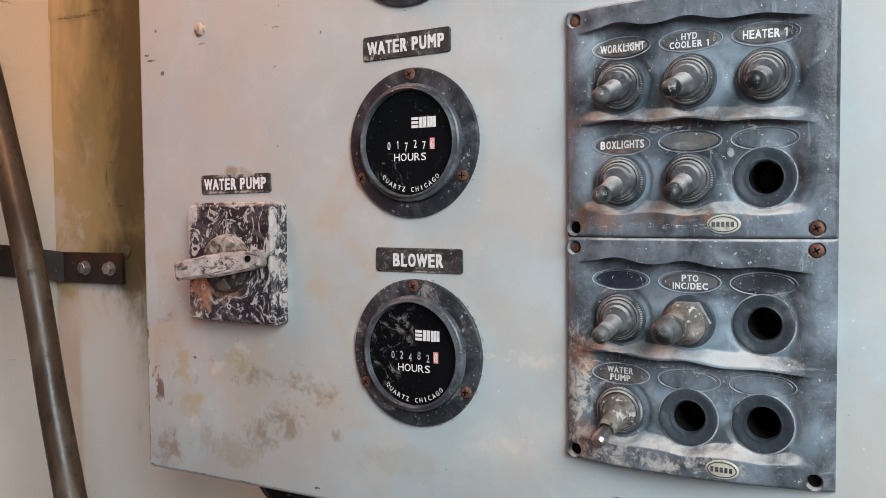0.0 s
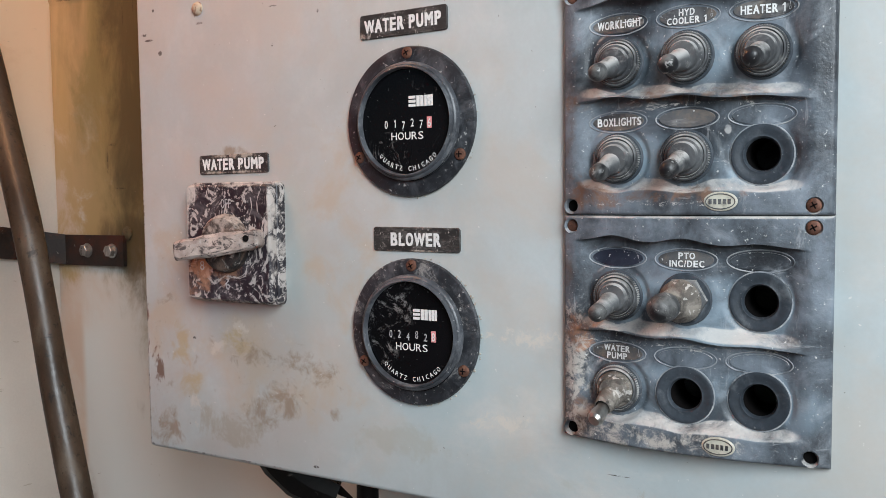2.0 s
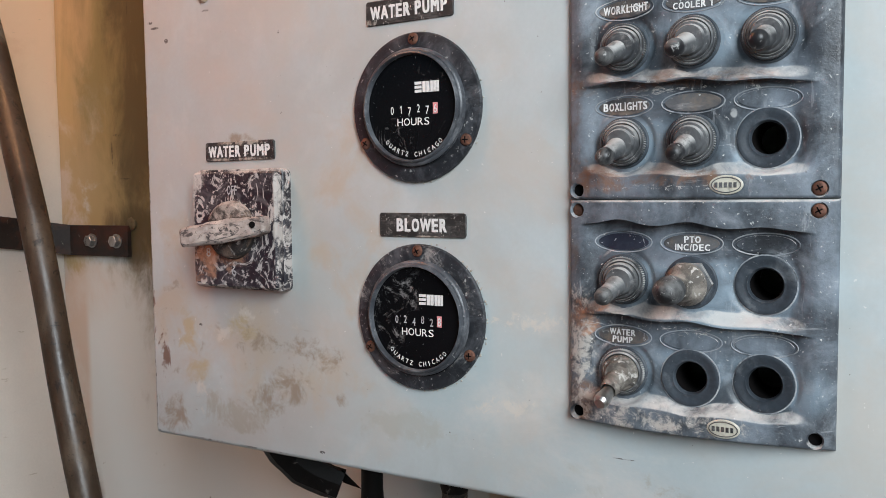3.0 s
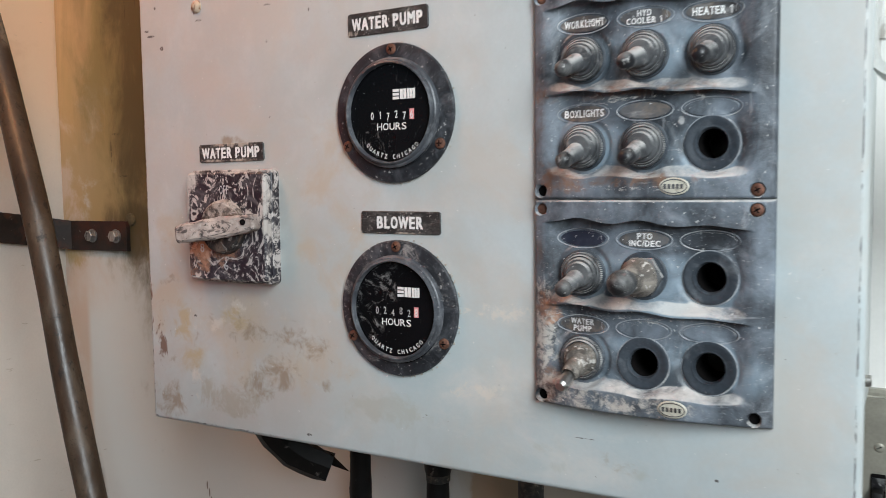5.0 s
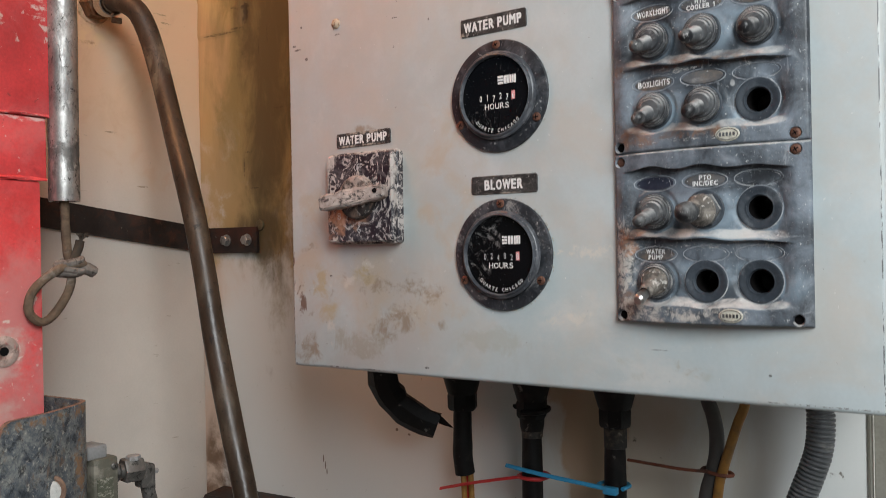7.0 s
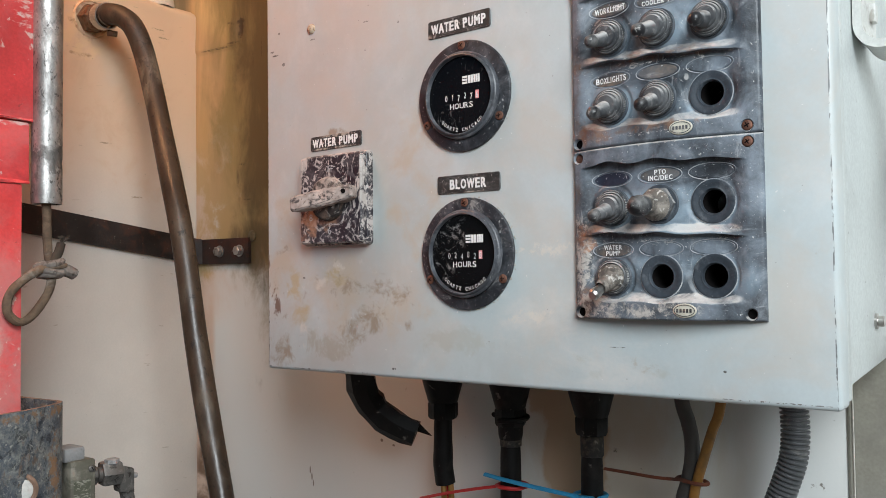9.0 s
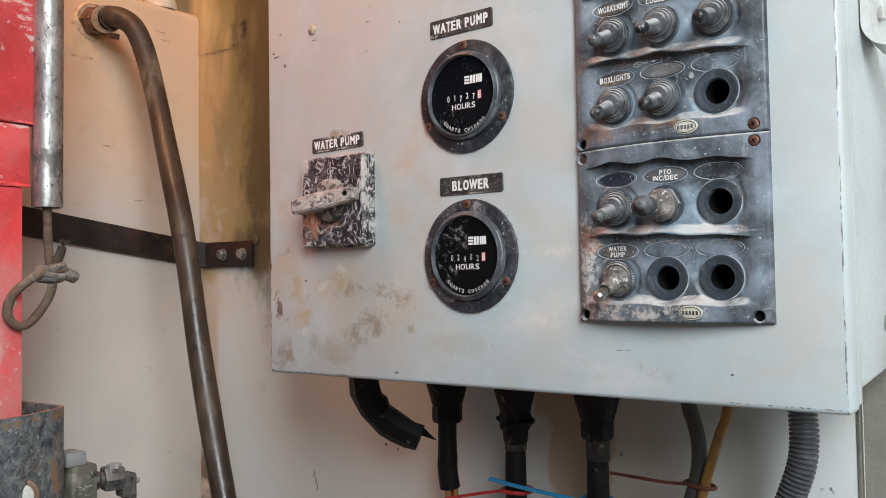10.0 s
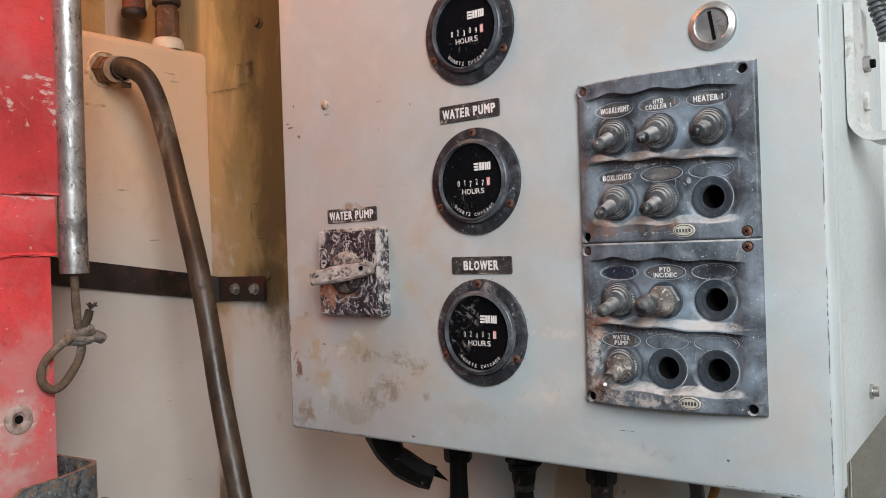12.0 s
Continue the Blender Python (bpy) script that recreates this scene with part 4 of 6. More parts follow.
def glyph(c, bold):
    """One heavy letter of the built-in font, from (0, 0) to (1, 1)."""
    bm = bmesh.new()
    if c == "1":  # a stem with a flag
        for quad in (((0.52, 0), (1, 0), (1, 1), (0.52, 1)), ((0.52, 1), (0.0, 0.80), (0.0, 0.66), (0.52, 0.76))):
            bm.faces.new([bm.verts.new((*q, 0)) for q in quad])
        return bm
    cu = bpy.data.curves.new("writing", "FONT")
    cu.body, cu.resolution_u = c, 3
    ob = bpy.data.objects.new("writing", cu)
    scene.collection.objects.link(ob)
    me = bpy.data.meshes.new_from_object(ob.evaluated_get(bpy.context.evaluated_depsgraph_get()))
    bpy.data.objects.remove(ob)
    for k, (dx, dy) in enumerate(((0, 0), (-1, 0.5), (1, -0.5), (-1, -0.5), (1, 0.5))):  # struck again a little aside: heavier strokes
        n0 = len(bm.verts)
        bm.from_mesh(me)
        bm.verts.ensure_lookup_table()
        for v in bm.verts[n0:]:
            v.co += Vector((dx * bold, dy * bold, k))
        if not bold:
            break
    bpy.data.meshes.remove(me)
    xs, ys = [v.co.x for v in bm.verts], [v.co.y for v in bm.verts]
    for v in bm.verts:
        v.co = Vector(((v.co.x - min(xs)) / (max(xs) - min(xs)), (v.co.y - min(ys)) / (max(ys) - min(ys)), v.co.z))
    return bm


def letters(text, width, height, bold=0.0, thick=0.0001):
    """Flat writing in the built-in font, set letter by letter in even heavy capitals, centred, width x height."""
    lines = text.split("\n")
    lead = 1.18
    size = height / (1 + lead * (len(lines) - 1))
    spans = [sum(ADVANCE.get(c, 0.56) for c in ln) for ln in lines]
    unit = width / (max(spans) - 0.1)
    out = bmesh.new()
    for i, ln in enumerate(lines):
        x = -spans[i] / 2
        y = height / 2 - size - i * lead * size
        for c in ln:
            adv = ADVANCE.get(c, 0.56)
            if c != " ":
                air = BARE.get(c, 0.11) + (0.10 if c == "1" else 0)
                g = glyph(c, bold)
                for v in g.verts:
                    v.co = Vector(((x + air / 2 + v.co.x * (adv - air)) * unit, y + v.co.y * size, thick + 0.000012 * v.co.z))
                tmp = bpy.data.meshes.new("tmp")
                g.to_mesh(tmp)
                g.free()
                out.from_mesh(tmp)
                bpy.data.meshes.remove(tmp)
            x += adv
    return out


def screw_mesh(r=0.0034, h=0.0014, slots=2, seg=20):
    """A domed head with a cross or a slot; material 0 head, 1 slot."""
    bm = lathe([(r, -0.001), (r, h * 0.35), (r * 0.86, h * 0.75), (r * 0.5, h), (0, h * 1.05)], seg)
    for k in range(slots):
        n0 = len(bm.faces)
        a = k * math.pi / 2 + 0.5
        b2 = box(-r * 0.52, r * 0.52, -r * 0.10, r * 0.10, h * 0.6, h * 1.12)
        for v in b2.verts:
            v.co = Matrix.Rotation(a, 3, "Z") @ v.co
        tmp = bpy.data.meshes.new("tmp")
        b2.to_mesh(tmp)
        b2.free()
        bm.from_mesh(tmp)
        bpy.data.meshes.remove(tmp)
        bm.faces.ensure_lookup_table()
        for f in bm.faces[n0:]:
            f.material_index = 1
    return bm


def hexagon(r, h, z0=0.0, m=None, bm=None):
    return lathe([(0, z0), (r * 0.93, z0), (r, z0 + h * 0.1), (r, z0 + h * 0.88), (r * 0.9, z0 + h), (0, z0 + h)], 6, bm, m)


def along(p, q):
    """A pose at p whose z runs towards q."""
    return Matrix.Translation(p) @ (Vector(q) - Vector(p)).to_track_quat("Z", "Y").to_matrix().to_4x4()


D = 0.366  # the cabinet door's face


def step(a, b, t):
    t = min(1, max(0, (t - a) / (b - a)))
    return t * t * (3 - 2 * t)


def on_door(x, z, roll=0.0):
    """Local x right, y up, z out of the door's face."""
    return pose(x, D, z, 90, 0, 0) @ pose(0, 0, 0, 0, 0, roll)


def wall_y(x):
    return 0.612 + 0.078 * x


# ---- the compartment ----
xa, xb = -0.96, 1.60


def dent(x, z):
    """The sheet beside the cabinet: a pressed crease, a dent at its end and a slight buckle."""
    d = -0.0016 * step(1.6935, 1.6965, z) * (1 - step(1.700, 1.745, z)) * (1 - step(-0.69, -0.675, x))
    d += 0.0035 * math.exp(-((x + 0.6885) / 0.0045) ** 2 - ((z - 1.713) / 0.011) ** 2)
    d -= 0.0015 * math.exp(-((x + 0.702) / 0.008) ** 2 - ((z - 1.715) / 0.014) ** 2)
    return d + 0.0007 * noise.noise(Vector((x * 22, 3.0, z * 9)))


bm = bmesh.new()
gx = [-0.80 + 0.0025 * i for i in range(97)]
gz = [1.42 + 0.0030 * i for i in range(150)]
xs, zs = [xa, *gx, xb], [0.7, *gz, 2.08]
fade = lambda v, g: step(g[0], g[0] + 0.02, v) * (1 - step(g[-1] - 0.02, g[-1], v))
front = [[bm.verts.new((x, wall_y(x) + dent(x, z) * fade(x, gx) * fade(z, gz), z)) for z in zs] for x in xs]
rear = [[bm.verts.new((x, wall_y(x) + 0.04, z)) for z in (zs[0], zs[-1])] for x in (xa, xb)]
for i in range(len(xs) - 1):
    for k in range(len(zs) - 1):
        bm.faces.new((front[i][k], front[i + 1][k], front[i + 1][k + 1], front[i][k + 1]))
(a0, a1), (b0, b1) = rear
for f in ((a0, a1, b1, b0), (*[col[0] for col in front][::-1], a0, b0), (*[col[-1] for col in front], b1, a1), (*front[0], a1, a0), (*front[-1][::-1], b0, b1)):
    bm.faces.new(f)
single("wall_back", bm, M_BACK, "white painted sheet wall stained olive and brown, with painted-in light and shade", "wall", kind="structure", smooth=40)
single("wall_side", box(-1.00, -0.96, 0.10, 0.60, 0.7, 2.08), M_SIDE, "ochre stained compartment side wall", "wall", kind="structure", smooth=0)
single("wall_far_side", box(1.60, 1.64, 0.24, 0.78, 0.7, 2.08), M_SHELL, "white painted compartment end wall", "wall", kind="structure", smooth=0)
single("ceiling", box(-1.00, 1.64, 0.0, 0.80, 2.08, 2.12), M_SHELL, "white painted compartment ceiling", "ceiling", kind="structure", smooth=0)
single("floor", box(-1.00, 1.64, 0.0, 0.80, 0.66, 0.70), M_FLOOR, "grimy dark compartment floor", "floor", kind="structure", smooth=0)
bm = bmesh.new()
bmesh.ops.create_grid(bm, x_segments=8, y_segments=8, size=400)
single("ground", bm, M_GROUND, "dusty bare yard ground", "ground", kind="structure", smooth=0)


# ---- the control cabinet ----
def control_cabinet():
    cab = thing("control_cabinet", pose(-0.21, 0.5, 1.345), "grey painted steel control cabinet with scuffed door", "cabinet")
    inv = cab.matrix_world.inverted()
    bm = box(-0.418, -0.006, D + 0.024, 0.588, 1.357, 1.93, 0.004, 2)
    bmesh.ops.delete(bm, geom=[f for f in bm.faces if f.normal.y < -0.95 and f.calc_center_median().y < D + 0.03], context="FACES")
    for v in bm.verts:  # the foot slants down to the door
        if v.co.z < 1.37:
            v.co.z -= 0.0125 * min(1.0, max(0.0, (0.588 - v.co.y) / (0.588 - D - 0.024)))
    part("body", bm, M_BODY, cab, "", inv)
    # the door: a folded tray with an opening for the switch panels
    bm = box(-0.4275, 0.0035, D, D + 0.019, 1.3435, 1.945, 0.0028, 3)
    bmesh.ops.delete(bm, geom=[f for f in bm.faces if f.normal.y > 0.95], context="FACES")
    for co, no in (((-0.138, 0, 0), (1, 0, 0)), ((-0.043, 0, 0), (1, 0, 0)), ((0, 0, 1.399), (0, 0, 1)), ((0, 0, 1.583), (0, 0, 1))):
        bmesh.ops.bisect_plane(bm, geom=bm.verts[:] + bm.edges[:] + bm.faces[:], plane_co=co, plane_no=no)
    cut = [f for f in bm.faces if f.normal.y < -0.9 and -0.138 < f.calc_center_median().x < -0.043 and 1.399 < f.calc_center_median().z < 1.583]
    bmesh.ops.delete(bm, geom=cut, context="FACES")
    door = part("door", bm, M_DOOR, cab, "light grey painted door with grime and rust stains", inv)
    # rubber seal and inner lip seen past the door's edge
    bm = bmesh.new()
    for x0, x1, z0, z1 in ((-0.420, -0.405, 1.352, 1.935), (-0.0185, -0.0035, 1.352, 1.935), (-0.405, -0.0185, 1.352, 1.366), (-0.405, -0.0185, 1.921, 1.935)):
        box(x0, x1, D + 0.0185, D + 0.0245, z0, z1, bm=bm)
    part("seal", bm, M_BODY, cab, "", inv)
    bm = bmesh.new()
    for x0, x1, z0, z1 in ((-0.4255, -0.410, 1.3455, 1.943), (-0.0135, 0.0018, 1.3455, 1.943), (-0.410, -0.0135, 1.3455, 1.362), (-0.410, -0.0135, 1.925, 1.943)):
        box(x0, x1, D + 0.0215, D + 0.0330, z0, z1, 0.0012, 2, bm=bm)
    part("rim", bm, M_BODY, cab, "folded cabinet rim behind the door", inv)
    # quarter-turn lock
    lk = part("lock", lathe([(0.0141, 0), (0.0141, 0.0010), (0.0136, 0.0020), (0.0104, 0.0036), (0.0099, 0.0032), (0.0097, 0.0020), (0.0092, 0.0020), (0, 0.0022)], 48), M_LOCK, door, "worn nickel quarter-turn lock", on_door(-0.0565, 1.6165, 9))
    part("slot", box(-0.0010, 0.0010, -0.0086, 0.0086, 0.0012, 0.00245), M_PIT, lk)
    # a paint blister and a scratch
    part("blister", lathe([(0.0042, 0), (0.0036, 0.0012), (0.0018, 0.0022), (0, 0.0024)], 12), surface("crusty_paint_blister", (0.55, 0.42, 0.30), 0.9, bump=0.8, layers=(dict(color=RUST, scale=300, lo=0.5, hi=0.6),)), door, "rusty paint blister", on_door(-0.375, 1.611))
    # screws in the side
    for y, z in ((0.512, 1.383), (0.512, 1.80)):
        part("side_screw", lathe([(0.0052, 0), (0.0052, 0.0016), (0.0036, 0.0020), (0.0036, 0.0048), (0.0031, 0.0055), (0, 0.0055)], 20), M_CHROME, cab, "", inv @ pose(-0.006, y, z, 0, 90, 0))
    return cab


CABINET = control_cabinet()


# ---- hour meters ----


def hour_meter(x, z, digits, last, roll, label):
    m = thing("hour_meter", on_door(x, z, roll), label, "hour meter", "hour meters on the cabinet door")
    part("flange", lathe([(0.0, 0.0003), (0.0378, 0.0003), (0.0379, 0.0014), (0.0373, 0.0023), (0.0350, 0.0028), (0.0305, 0.0031), (0.0, 0.0031)], 72), M_FLANGE, m)
    part("bezel", lathe([(0.0299, 0.0028), (0.0297, 0.0050), (0.0291, 0.0058), (0.0283, 0.0062), (0.0281, 0.0061), (0.0279, 0.0068), (0.0274, 0.0079), (0.0268, 0.0082), (0.0265, 0.0078), (0.0263, 0.0045)], 72), M_BEZEL, m)
    face = part("dial", lathe([(0.0285, 0.0050), (0.0, 0.0050)], 64), M_FACE, m, "", pose(0.0007, -0.0014, -0.0004))
    sc = screw_mesh(0.0030)
    first = part("screw", sc, [M_SCREW, M_PIT], m, "rusty cross-head screw", pose(0, 0.0343, 0.0027))
    for a in (210, 330):
        share("screw", first, m, pose(0.0343 * math.cos(radians(a)), 0.0343 * math.sin(radians(a)), 0.0027, 0, 0, a))
    # pale crumbs caught round the flange
    rnd = random.Random(round(z * 10000))
    bm = bmesh.new()
    for _ in range(46 if digits == "02482" else 16):
        a, q = radians(rnd.gauss(-35, 75)), rnd.uniform(0.00018, 0.00060)
        lathe([(q, -0.0002), (q * 0.8, q * 0.5), (0, q * 0.8)], 6, bm, pose((0.0380 + rnd.uniform(0, 0.0012)) * math.cos(a), (0.0380 + rnd.uniform(0, 0.0012)) * math.sin(a), 0.0002))
    tagged(part("crumbs", bm, M_CRUMB, m, "pale dust crumbs round the flange"), kind="stuff")
    # maker's mark as plain blocks
    bm = bmesh.new()
    for k in range(3):
        box(0.0010, 0.0050, 0.0085 + 0.0020 * k, 0.0099 + 0.0020 * k, 0.0050, 0.0052, bm=bm)
    for x0, w in ((0.0056, 0.0018), (0.0078, 0.0018), (0.0102, 0.0014), (0.0119, 0.0014), (0.0136, 0.0014)):
        box(x0, x0 + w, 0.0085, 0.0139, 0.0050, 0.0052, bm=bm)
    part("maker_mark", bm, M_WHITE, face, "white block maker's mark", smooth=0)
    for i, c in enumerate(digits):
        part("digit", letters(c, 0.0019 if c != "1" else 0.0012, 0.0040, 0.012, 0.0052), M_GREYPRINT if digits == "02482" else M_WHITE, face, "", pose(-0.0125 + 0.0052 * i, (0.0002, 0.0005, -0.0005, 0.0007, -0.0003)[i], 0), smooth=0)
    wheel = part("counter_wheel", box(0.0115, 0.0142, -0.0024, 0.0032, 0.0050, 0.00515), M_REDPRINT, face, "red tenths wheel", smooth=0)
    part("digit", letters(last, 0.0019, 0.0042, 0.01, 0.0053), M_WHITE, wheel, "", pose(0.0129, 0.0002, 0), smooth=0)
    part("hours_print", letters("HOURS", 0.0190, 0.0038, 0.006, 0.0052), M_WHITE, face, "", pose(0, -0.0058, 0), smooth=0)
    bm = bmesh.new()
    word = "QUARTZ CHICAGO"
    for i, c in enumerate(word):
        if c == " ":
            continue
        a = radians(-90 + (i - (len(word) - 1) / 2) * 6.9)
        lb = letters(c, 0.0018 if c != "I" else 0.0006, 0.0024, 0.012, 0.0052)
        for v in lb.verts:
            v.co = Matrix.Rotation(a + math.pi / 2, 3, "Z") @ (v.co + Vector((0, -0.0222, 0)))
        tmp = bpy.data.meshes.new("tmp")
        lb.to_mesh(tmp)
        lb.free()
        bm.from_mesh(tmp)
        bpy.data.meshes.remove(tmp)
    part("rim_print", bm, M_WHITE, face, smooth=0)
    return m


hour_meter(-0.2306, 1.6445, "02309", "8", 0, "black round hour meter, rusty screws, clear dial")
hour_meter(-0.2291, 1.5378, "01727", "6", 0, "black round hour meter with finely scratched dial")
hour_meter(-0.2281, 1.4308, "02482", "8", 0, "black round hour meter smeared with pale mortar")


# ---- engraved labels ----
def label_plate(x0, x1, z0, z1, text, tw, th, label, roll=0):
    m = thing("label_plate", on_door((x0 + x1) / 2, (z0 + z1) / 2, roll), label, "label")
    w, h = x1 - x0, z1 - z0
    part("plate", rounded_plate(w, h, 0.0009, 0.0016, 5, bevel=0.0003), M_PLATE, m)
    part("lettering", letters(text, tw, th, 0.056, 0.00105), M_WHITE, m, smooth=0)
    return m


label_plate(-0.2590, -0.2070, 1.5815, 1.5940, "WATER PUMP", 0.0455, 0.0068, "scratched black label reading WATER PUMP in white", 0.6)
label_plate(-0.2525, -0.2010, 1.4720, 1.4845, "BLOWER", 0.0300, 0.0068, "scratched black label reading BLOWER in white", -0.3)
label_plate(-0.3760, -0.3230, 1.5143, 1.5255, "WATER PUMP", 0.0470, 0.0066, "grimy black label reading WATER PUMP above the rotary switch", 0.4)


# ---- rotary switch ----
def rotary_switch():
    m = thing("rotary_switch", on_door(-0.3453, 1.4747), "black rotary switch caked with pale mortar, handle level", "rotary switch")
    part("base", rounded_plate(0.0655, 0.0690, 0.0065, 0.0030, 4, bevel=0.0006), M_ROTARY, m)
    part("front_plate", rounded_plate(0.0635, 0.0662, 0.0050, 0.0035, 4, bevel=0.0012, z0=0.0068), M_ROTARY, m)
    part("collar", lathe([(0.0168, 0.0115), (0.0164, 0.0145), (0.0158, 0.0150), (0.0158, 0.0162), (0.0146, 0.0174), (0.0120, 0.0178), (0, 0.0178)], 44), M_COLLAR, m)
    # the handle: a rounded grip, thick at the hub, drawn in towards its free end
    bm = rounded_plate(0.0545, 0.0108, 0.0120, 0.0030, 6, bevel=0.0014, z0=-0.0060)
    bmesh.ops.subdivide_edges(bm, edges=[e for e in bm.edges if e.calc_length() > 0.02], cuts=14)
    for v in bm.verts:
        w = noise.noise(v.co * 260) * 0.0007 + noise.noise(v.co * 90) * 0.0005
        v.co += Vector((w, w, w))
        v.co.y *= 1.0 + 0.16 * math.exp(-(v.co.x / 0.014) ** 2) - 0.10 * step(0.010, 0.026, v.co.x)
        if v.co.x < -0.012 and v.co.z > 0:
            v.co.z -= 0.0016 * step(0.012, 0.027, -v.co.x)
    h = part("handle", bm, M_HANDLE, m, "mortar-caked grip", pose(0.0020, -0.0004, 0.0205, 0, 13, 8.5))
    part("lock_hole", lathe([(0.0018, 0), (0.0018, 0.0004), (0, 0.0004)], 16), M_PIT, h, "", pose(0.0212, 0.0008, 0.0066))
    for text, a, r in (("OFF", 90, 0.0225), ("6", -90, 0.0235), ("8", -146, 0.0235)):
        x, y = r * math.cos(radians(a)), r * math.sin(radians(a))
        part("dial_print", letters(text, 0.0075 if text == "OFF" else 0.0034, 0.0052, 0.005, 0.01195), M_GREYPRINT, m, "", pose(x, y, 0), smooth=0)
    return m


rotary_switch()


# ---- switch panels ----
PW, PH = 0.1138, 0.1018
COLS, ROWS_Y = (-0.0311, -0.0008, 0.0292), (0.0153, -0.0262)


def wave(u, k):
    """The brow above a row: a swell over each switch."""
    x = (u - 0.5) * PW
    s = sum(math.exp(-((x - c) / 0.0095) ** 2) * (1.0 if i < 2 else 0.55) for i, c in enumerate(COLS))
    return k * s


def brows(x):
    """The three swooping lines across the plate: top brow, middle ledge, lower ledge."""
    u = x / PW + 0.5
    return 0.0405 + wave(u, 0.0026) - 0.0032 * u, -0.0002 + wave(u, 0.0016) - 0.0045 * u, -0.0402 + wave(u, -0.0010) - 0.0020 * u


DEPTH = 0.0062


def panel_height(x, y):
    u = x / PW + 0.5
    bow = 0.0028 + 0.0082 * max(0.0, math.sin(math.pi * min(1, max(0, u)) ** 0.92)) ** 0.85
    side = step(0.04, 0.17, u) * step(0.06, 0.20, 1 - u)
    top, mid, low = brows(x)
    d = 0.0
    if low < y < top:
        hi, lo = (top, mid) if y > mid else (mid, low)
        s = (hi - y) / (hi - lo)
        d = -DEPTH * step(0.0, 0.04, s) * (1 - step(0.84, 0.99, s))
    edge = min(x + PW / 2, PW / 2 - x, y + PH / 2, PH / 2 - y)
    rim = -0.0012 * (1 - min(1, edge / 0.0012)) ** 2
    h = bow + d * side
    for c in COLS:
        for r in ROWS_Y:
            q = math.hypot(x - c, y - r)
            if q < 0.0175:
                flat = 0.0028 + 0.0082 * math.sin(math.pi * (c / PW + 0.5) ** 0.92) ** 0.85 - DEPTH
                w = 1 - step(0.0128, 0.0152, q)
                h = h * (1 - w) + flat * w
    return h + rim


def panel_mesh():
    """A grid whose rows run along the brows, so that every step is crisp."""
    nx = 138
    field = [0, 0.010, 0.020, 0.030, 0.040, 0.06] + [0.06 + 0.68 * k / 30 for k in range(1, 31)] + [0.74 + 0.25 * k / 14 for k in range(1, 15)]
    flat = [k / 12 for k in range(12)]
    bm = bmesh.new()
    grid = {}
    for i in range(nx + 1):
        x = (i / nx - 0.5) * PW
        top, mid, low = brows(x)
        ys = [PH / 2 + (top - PH / 2) * f for f in (0, 0.03, 0.07, 0.12)] + [PH / 2 + (top - PH / 2) * f for f in flat[2:]]
        ys += [top + (mid - top) * f for f in field] + [mid + (low - mid) * f for f in field]
        ys += [low + (-PH / 2 - low) * f for f in flat] + [-PH / 2 + 0.0012, -PH / 2 + 0.0007, -PH / 2 + 0.0003, -PH / 2]
        ys = sorted(ys)
        ny = len(ys) - 1
        for j, y in enumerate(ys):
            lift = 0.0
            for edge, foot, reach in ((top, mid, 0.0034), (mid, low, 0.0018)):  # each brow overhangs a hollow
                k = (edge - y) / (edge - foot)
                lift += reach * step(0.0, 0.03, k) * (1 - step(0.05, 0.15, k)) if 0 < k < 1 else 0.0
            u = i / nx
            grid[i, j] = bm.verts.new((x, y + lift * step(0.05, 0.2, u) * step(0.07, 0.22, 1 - u), panel_height(x, y)))
    holes = [(c, r, 0.0105) for c in COLS for r in ROWS_Y] + [(c, r, 0.0032) for c in (-0.0523, 0.0493) for r in (0.0463, -0.0470)]
    for i in range(nx):
        for j in range(ny):
            q = (grid[i, j], grid[i + 1, j], grid[i + 1, j + 1], grid[i, j + 1])
            x, y = sum(v.co.x for v in q) / 4, sum(v.co.y for v in q) / 4
            if any((x - a) ** 2 + (y - b) ** 2 < r * r for a, b, r in holes):
                continue
            bm.faces.new(q)
    # round off the cut holes
    for v in bm.verts:
        for a, b, r in holes:
            d = math.hypot(v.co.x - a, v.co.y - b)
            if r * 0.72 < d < r * 1.12 and v.is_boundary:
                v.co.x, v.co.y = a + (v.co.x - a) * r / d, b + (v.co.y - b) * r / d
    # the sides, down to the door
    for seq in ([(i, 0) for i in range(nx + 1)], [(nx, j) for j in range(ny + 1)], [(i, ny) for i in range(nx, -1, -1)], [(0, j) for j in range(ny, -1, -1)]):
        for a, b in zip(seq, seq[1:]):
            va, vb = grid[a], grid[b]
            wa, wb = bm.verts.new((va.co.x, va.co.y, 0.0002)), bm.verts.new((vb.co.x, vb.co.y, 0.0002))
            bm.faces.new((va, vb, wb, wa))
    bmesh.ops.delete(bm, geom=[v for v in bm.verts if not v.link_faces], context="VERTS")
    bmesh.ops.remove_doubles(bm, verts=bm.verts[:], dist=1e-6)
    return bm


def on_plate(bm, x, y):
    """Lays a flat mesh onto the bowed plate round (x, y)."""
    for v in bm.verts:
        px, py = v.co.x + x, v.co.y + y
        v.co = Vector((px, py, panel_height(px, py) + v.co.z))
    return bm


PLATE = SOCKET = WELL = DUSTRING = NUT = None


